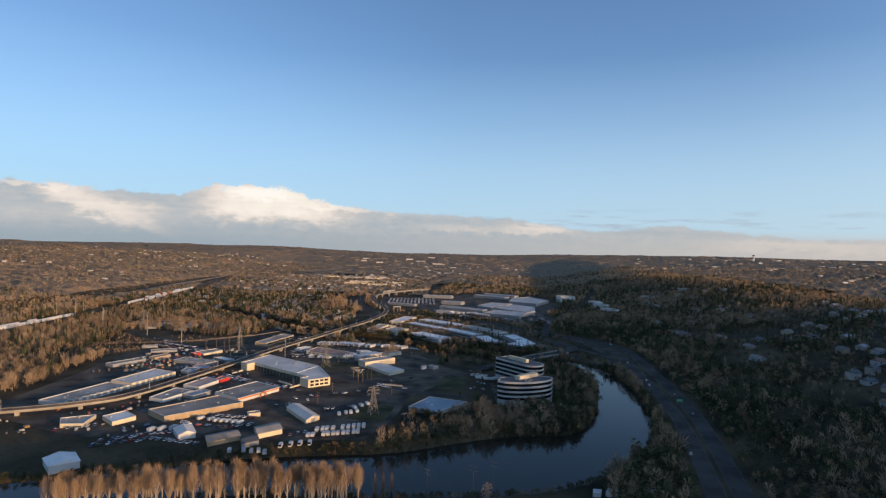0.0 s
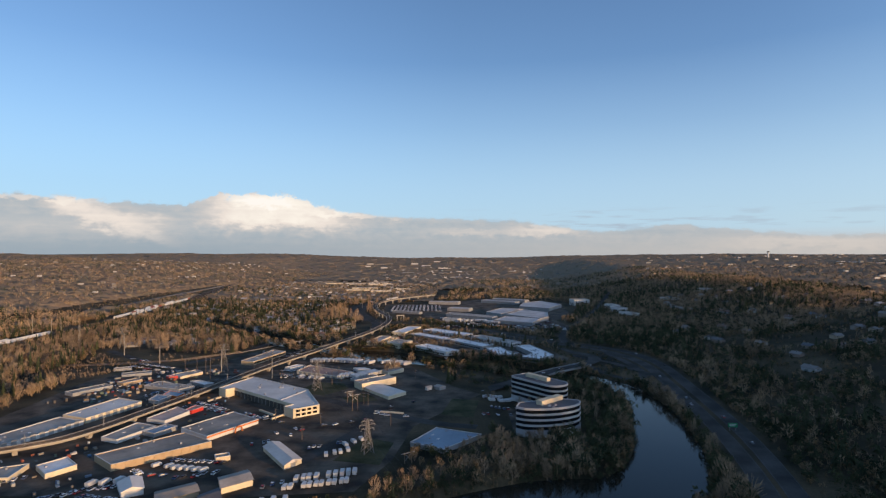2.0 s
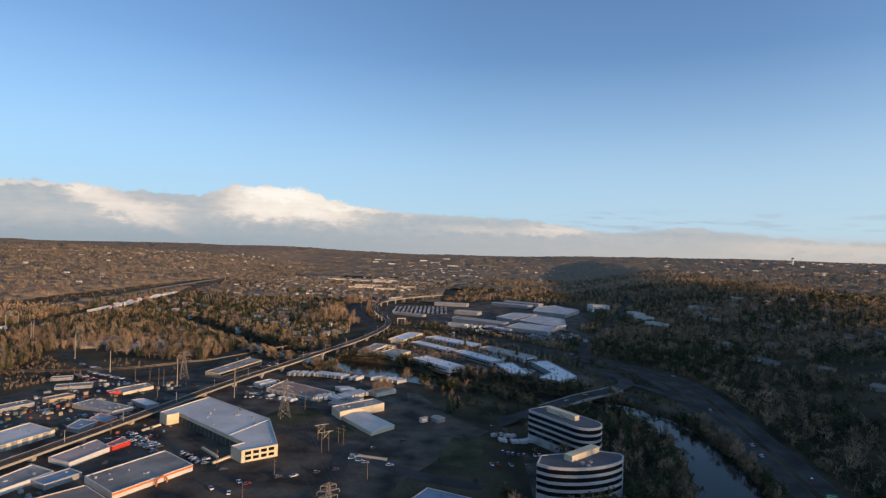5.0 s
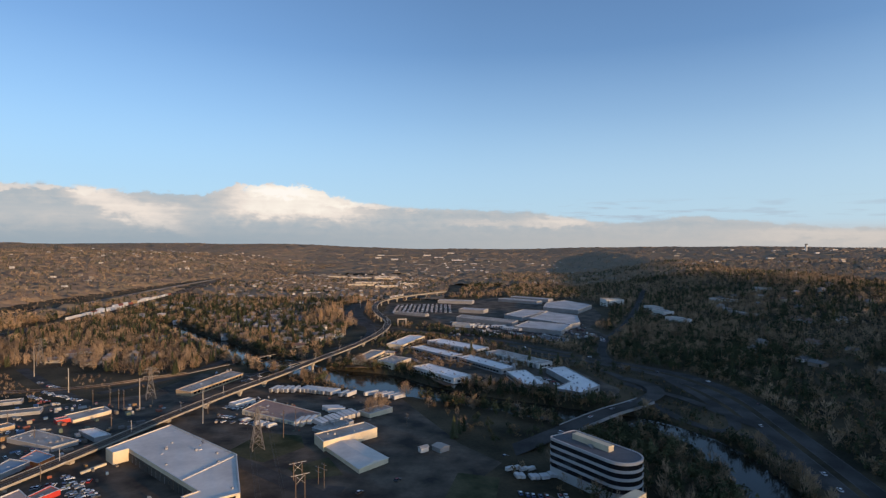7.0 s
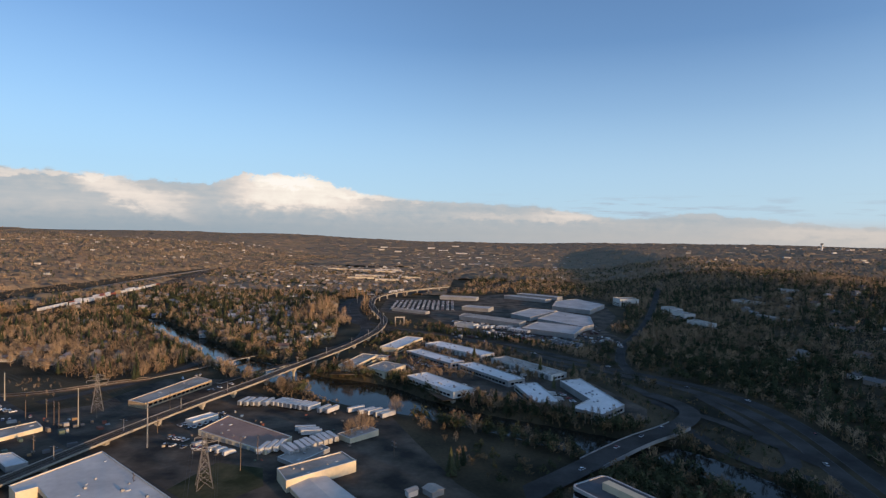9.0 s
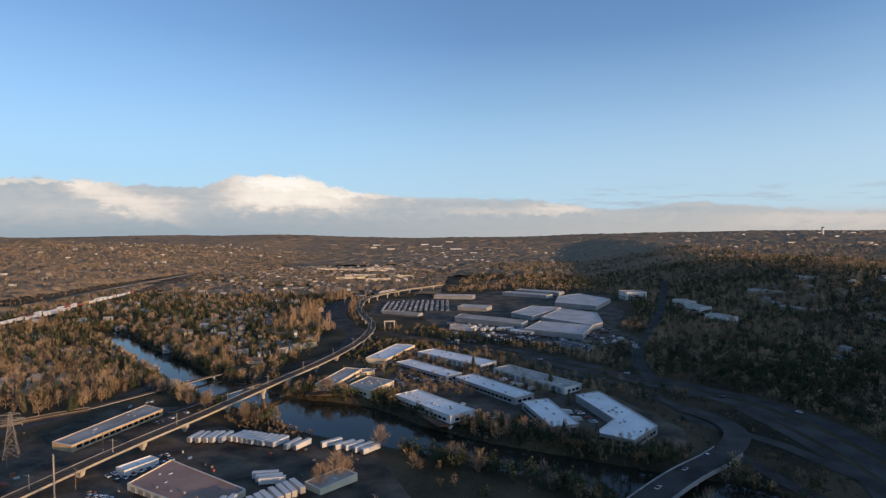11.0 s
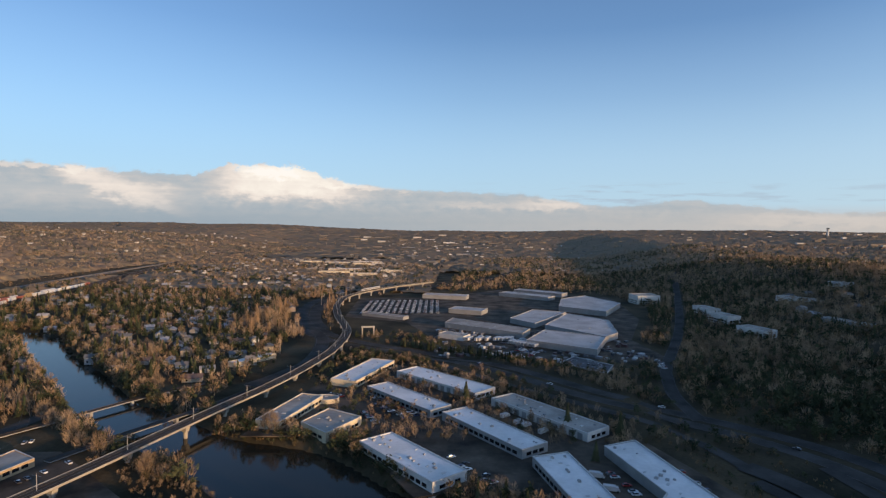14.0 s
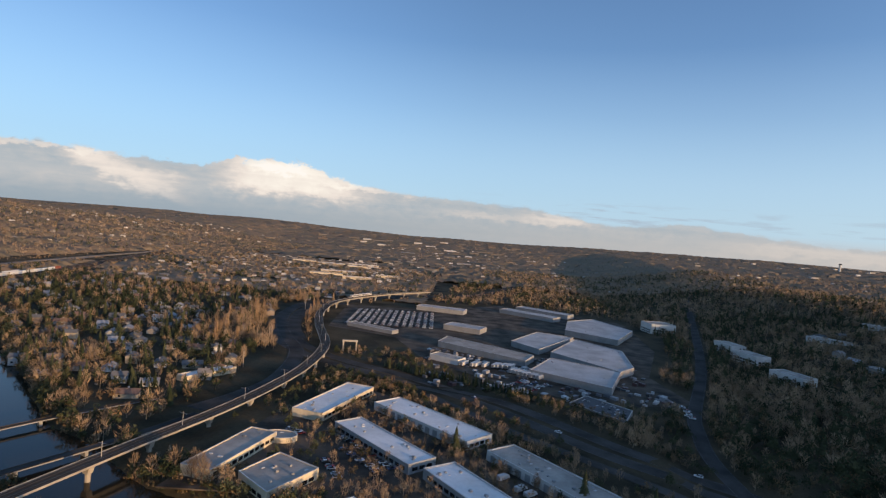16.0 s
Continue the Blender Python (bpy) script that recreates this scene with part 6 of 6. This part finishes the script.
for k in range(3):
    rowof(CAR, (35 + 9 * k, 1004 - 3 * k), (55 + 9 * k, 1034 - 3 * k), 9, 85, 0.1)
rowof(TRAILER, (48, 1058), (70, 1044), 8, 90)
rowof(CAR, (82, 985), (112, 960), 9, 85, 0.2, 1)
rowof(CAR, (172, 1000), (168, 970), 8, 85, 0.2, 1)
# moving traffic as it stands at one moment
for (x, y), a in (((206, 640), 85), ((212, 690), 88), ((200, 560), 84), ((190, 505), 82), ((196, 540), 84), ((120, 862), 150), ((70, 905), 140), ((20, 960), 135), ((182, 448), 78), ((160, 360), 74), ((205, 765), 110), ((187, 800), 130)):
    park(CAR, x + (9 if rng.uniform() < 0.5 else -7), y, a, float(ground_z(x, y)) + 0.13)
rowof(TRUCK, (80, 296), (106, 300), 6, 60)


# ---------------------------------------------------------------- freight trains and the light-rail train
RAILWAY = spline([(-560, 560), (-585, 700), (-592, 831), (-606, 1030), (-622, 1150), (-640, 1290), (-660, 1450), (-690, 1600), (-745, 1862), (-800, 2100)], 8.0)
SIDING = spline([(-720, 960), (-716, 1129), (-728, 1343), (-748, 1560), (-770, 1900), (-810, 2150)], 8.0)
RAIL_Z = np.array([float(ground_z(x, y)) for x, y in RAILWAY]) + 1.2
SIDING_Z = np.array([float(ground_z(x, y)) for x, y in SIDING]) + 1.5
for k, (line, lz, off, wide) in enumerate(((RAILWAY, RAIL_Z, 0, 2.4), (RAILWAY, RAIL_Z, 9, 2.4), (RAILWAY, RAIL_Z, -10, 2.4), (SIDING, SIDING_Z, 0, 4.5), (SIDING, SIDING_Z, 22, 2.2))):
    v, f = sweep(np.column_stack([line, lz]), [(off - wide - 1.8, -4.0), (off + wide + 1.8, -4.0), (off + wide, 0.0), (off - wide, 0.0)])
    bed = tagged(new(f"railway_{k + 6}", mesh_from("railway", v, f, "track_bed" if k < 3 else "gravel")), "gravel embankment of the freight railway", "railway", kind="structure")
    for g in (-0.72, 0.72):
        swept("rail", np.column_stack([line, lz]), [(off + g - 0.07, 0.0), (off + g + 0.07, 0.0), (off + g + 0.07, 0.2), (off + g - 0.07, 0.2)], "rail_steel", bed)
for x0, y0, x1, y1 in ((-700, 1300, -690, 1430), (-735, 1560, -752, 1720)):
    ribbon("earth_strip", spline([(x0, y0), ((x0 + x1) / 2 - 3, (y0 + y1) / 2), (x1, y1)], 10), 14, "gravel", 0.5, "bare gravel strip beside the freight railway", "ground")


def wagon_kind():
    t = thing("freight_wagon", "freight wagon standing on the valley railway", "wagon", group="freight wagons")
    part("box", Solid().box(-8.2, -1.5, 1.2, 8.2, 1.5, 5.0).box(-7.9, -1.3, 5.0, 7.9, 1.3, 5.25).mesh("box", "freight_paint"), t)
    part("frame", Solid().box(-8.4, -0.6, 0.85, 8.4, 0.6, 1.2).mesh("frame", "wire"), t)
    for x in (-5.5, 5.5):
        part("bogie", Solid().box(x - 1.4, -1.0, 0.1, x + 1.4, 1.0, 0.85).mesh("bogie", "wire"), t)
    return t


WAGON = wagon_kind()
FRESH.add(WAGON)
for off, y0, y1, gap in ((0, 600, 900, 0.0), (0, 1085, 1480, 0.06), (9, 1180, 1420, 0.2), (-10, 1120, 1290, 0.35), (9, 700, 830, 0.2)):
    d = 20.0
    while True:
        p, a, total = along(RAILWAY, d)
        if d > total - 30 or p[1] > y1:
            break
        if p[1] > y0 and rng.uniform() >= gap:
            s = Vector((-math.sin(radians(a)), math.cos(radians(a))))
            park(WAGON, p[0] + s.x * off, p[1] + s.y * off, a, float(np.interp(d, np.linspace(0, total, len(RAIL_Z)), RAIL_Z)))
        d += 18.2


def tram_kind():
    t = thing("light_rail_car", "white light-rail car on the viaduct", "train", group="light rail train")
    part("body", Solid().box(-13, -1.3, 0.9, 13, 1.3, 3.6).box(-12.5, -1.1, 3.6, 12.5, 1.1, 3.85).mesh("body", "white_paint"), t)
    for s in (-1, 1):
        part("window_strip", Solid().box(-12, s * 1.31 - 0.02, 2.0, 12, s * 1.31 + 0.02, 2.9).mesh("window_strip", "dark_glass"), t)
    for x in (-9, 0, 9):
        part("bogie", Solid().box(x - 1.2, -0.9, 0.0, x + 1.2, 0.9, 0.9).mesh("bogie", "wire"), t)
    return t


TRAM = tram_kind()
FRESH.add(TRAM)
seg_total = along(VIADUCT, 0)[2]
for d in (seg_total - 190, seg_total - 162.5):
    p, a, _ = along(VIADUCT, d)
    s = Vector((-math.sin(radians(a)), math.cos(radians(a)))) * 2.1
    park(TRAM, p[0] + s.x, p[1] + s.y, a, p[2] + 0.4)


# ---------------------------------------------------------------- pylons, poles and wires
def pylon_kind(h, label):
    t = thing("power_pylon", label, "pylon", group="power pylons")
    s = Solid()
    lv = [0, 0.22, 0.42, 0.58, 0.72, 0.84, 0.93, 1.0]
    wd = [w * min(1.0, h / 23) for w in (3.6, 2.75, 2.05, 1.5, 1.1, 0.9, 0.75, 0.15)]
    cs = ((1, 1), (-1, 1), (-1, -1), (1, -1))
    for k in range(len(lv) - 1):
        for i in range(4):
            a, b = cs[i], cs[(i + 1) % 4]
            p = lambda c, j: (c[0] * wd[j], c[1] * wd[j], lv[j] * h)
            s.beam(p(a, k), p(a, k + 1), 0.16)
            s.beam(p(a, k), p(b, k + 1), 0.09)
            s.beam(p(b, k), p(a, k + 1), 0.09)
            s.beam(p(a, k + 1), p(b, k + 1), 0.09)
    part("tower", s.mesh("tower", "steel_lattice"), t)
    k = min(1.0, h / 23) ** 2
    for z, w in ((0.70, 5.2 * k), (0.82, 6.2 * k), (0.93, 4.4 * k)):
        c = Solid()
        for e in (-1, 1):
            c.beam((0, 0.5, z * h), (e * w, 0, z * h + 0.3), 0.12).beam((0, -0.5, z * h), (e * w, 0, z * h + 0.3), 0.12).beam((0, 0, z * h + 1.5), (e * w, 0, z * h + 0.3), 0.1)
        arm = part("crossarm", c.mesh("crossarm", "steel_lattice"), t)
        for e in (-1, 1):
            part("insulator", Solid().beam((e * w, 0, z * h + 0.3), (e * w, 0, z * h - 1.3), 0.14, 0.1, 6).mesh("insulator", "grey_wall"), arm, "hanging grey insulator")
    return t


PYLONS = [(-54, 418, 23, -62), (-123, 572, 28, -58), (-250, 680, 25, -55), (-425, 788, 27, -50), (20, 268, 16, -65)]
kinds = {}
for x, y, h, a in PYLONS:
    kinds[(x, y)] = pylon_kind(h - float(ground_z(x, y)), "steel lattice power pylon over the yards")
    kinds[(x, y)].matrix_basis = pose(x, y, float(ground_z(x, y)) + 0.05, 0, 0, a + 90)


def pole_kind(h, steel, arms):
    t = thing("utility_pole", "tall pale steel utility pole" if steel else "brown wooden utility pole with crossarm", "pole", group="utility poles")
    part("post", Solid().beam((0, 0, -0.5), (0, 0, h), 0.42 if steel else 0.24, 0.26 if steel else 0.15, 8).mesh("post", "concrete" if steel else "pole_wood"), t)
    for k in range(arms):
        z = h - 0.8 - 2.2 * k
        part("crossarm", Solid().beam((-2.0, 0, z), (2.0, 0, z), 0.13).beam((-1.9, 0, z), (-1.9, 0, z + 0.5), 0.09).beam((1.9, 0, z), (1.9, 0, z + 0.5), 0.09).mesh("crossarm", "steel_lattice"), t)
    return t


for steel, places in ((True, [(-238, 645, 25), (-177, 616, 28), (-395, 742, 26), (-497, 812, 26), (-572, 865, 27), (-624, 898, 29), (-326, 692, 20), (-578, 893, 24), (-505, 826, 25)]),
                      (False, [(-248, 642, 17), (-255, 647, 16), (-114, 592, 20), (-111, 607, 16), (-70, 522, 15), (-46, 470, 15), (-74, 526, 12), (-215, 520, 12), (-285, 560, 12), (-300, 600, 13), (-262, 575, 12), (-230, 600, 13),
                               (-150, 560, 13), (-185, 640, 12), (-100, 440, 12), (-205, 690, 12), (-9, 294, 12), (26, 307, 12), (15, 300, 12), (-40, 620, 11), (-130, 480, 12), (-95, 470, 12), (-270, 660, 13), (-280, 655, 13), (-240, 665, 12)])):
    for x, y, h in places:
        pole_kind(h - float(ground_z(x, y)), steel, 3 if steel else 2).matrix_basis = pose(x, y, float(ground_z(x, y)), 0, 0, -40 + rng.uniform(-10, 10))


def span(pts, offsets, label, radius=0.05, sag=3.0):
    """Each cable is one tube that hangs from support to support."""
    t = thing("power_line", label, "cable")
    for off, dz in offsets:
        run = []
        for (x0, y0, h0), (x1, y1, h1) in zip(pts[:-1], pts[1:]):
            d = Vector((y1 - y0, x0 - x1)).normalized() * off
            for k in range(10):
                u = k / 10
                run.append((x0 + (x1 - x0) * u + d.x, y0 + (y1 - y0) * u + d.y, h0 + (h1 - h0) * u + dz - sag * 4 * u * (1 - u)))
        run.append((pts[-1][0] + d.x, pts[-1][1] + d.y, pts[-1][2] + dz))
        swept("cable", np.array(run), [(-radius, -radius * 0.6), (radius, -radius * 0.6), (0, radius)], "wire", t)


order = [PYLONS[4], PYLONS[0], PYLONS[1], PYLONS[2], PYLONS[3]]
span([(x, y, h) for x, y, h, a in order] + [(-640, 930, 27)], [(s * w, -k * 3.2 - 1.8) for k, w in enumerate((4.4, 6.2, 5.2)) for s in (-1, 1)], "sagging high-voltage cables between the pylons", 0.045, 4.0)
span([(-177, 616, 27), (-238, 645, 24), (-326, 692, 19), (-395, 742, 25), (-497, 812, 25), (-572, 865, 26), (-624, 898, 28)], [(-1.9, 0), (1.9, 0), (-1.9, -2.2), (1.9, -2.2)], "cables strung along the steel poles", 0.04, 2.5)
span([(-177, 616, 26), (-205, 740, 16), (-265, 830, 16), (-330, 905, 16)], [(-2, 0), (2, 0)], "cables crossing the river", 0.05, 3.0)

# timber H-frames that carry the lower line
for x, y, h in ((-78, 509, 15), (-28, 402, 9), (-86, 531, 12)):
    t = thing("timber_frame", "timber H-frame pole with crossed braces", "pole", pose(x, y, float(estate(y)), 0, 0, 35), "timber frames")
    h -= float(estate(y))
    for s in (-1, 1):
        part("post", Solid().beam((s * 2.2, 0, -0.5), (s * 2.2, 0, h), 0.24, 0.16, 7).mesh("post", "pole_wood"), t)
    part("crossarm", Solid().beam((-4.5, 0, h - 0.6), (4.5, 0, h - 0.6), 0.16).mesh("crossarm", "metal"), t)
    part("brace", Solid().beam((-2.2, 0.1, h - 5), (2.2, 0.1, h - 1), 0.1).beam((2.2, -0.1, h - 5), (-2.2, -0.1, h - 1), 0.1).mesh("brace", "metal"), t)

# roadside sign of the highway
sign = thing("road_sign", "green highway sign on two posts", "sign", pose(191, 474, float(ground_z(191, 474)), 0, 0, -8))
part("panel", Solid().box(-3, -0.08, 2.6, 3, 0.08, 5.4).mesh("panel", "green_sign"), sign)
for x in (-2, 2):
    part("post", Solid().beam((x, 0.2, -0.5), (x, 0.2, 5.0), 0.12).mesh("post", "metal"), sign)
for k in range(2):
    part("lettering", Solid().box(-2.3, -0.11, 4.3 - 0.9 * k, 2.1 - 0.6 * k, -0.085, 4.7 - 0.9 * k).mesh("lettering", "white_paint"), sign, "white bars of lettering")
# gantry by the rail curve
g = thing("sign_gantry", "pale concrete portal beside the rail curve", "gantry", pose(-101, 1085, float(ground_z(-101, 1085)), 0, 0, 15))
part("crossbeam", Solid().box(-7, -0.8, 8.5, 7, 0.8, 10).mesh("crossbeam", "concrete"), g)
for x in (-6, 6):
    part("column", Solid().box(x - 0.7, -0.7, -1, x + 0.7, 0.7, 8.5).mesh("column", "concrete"), g)
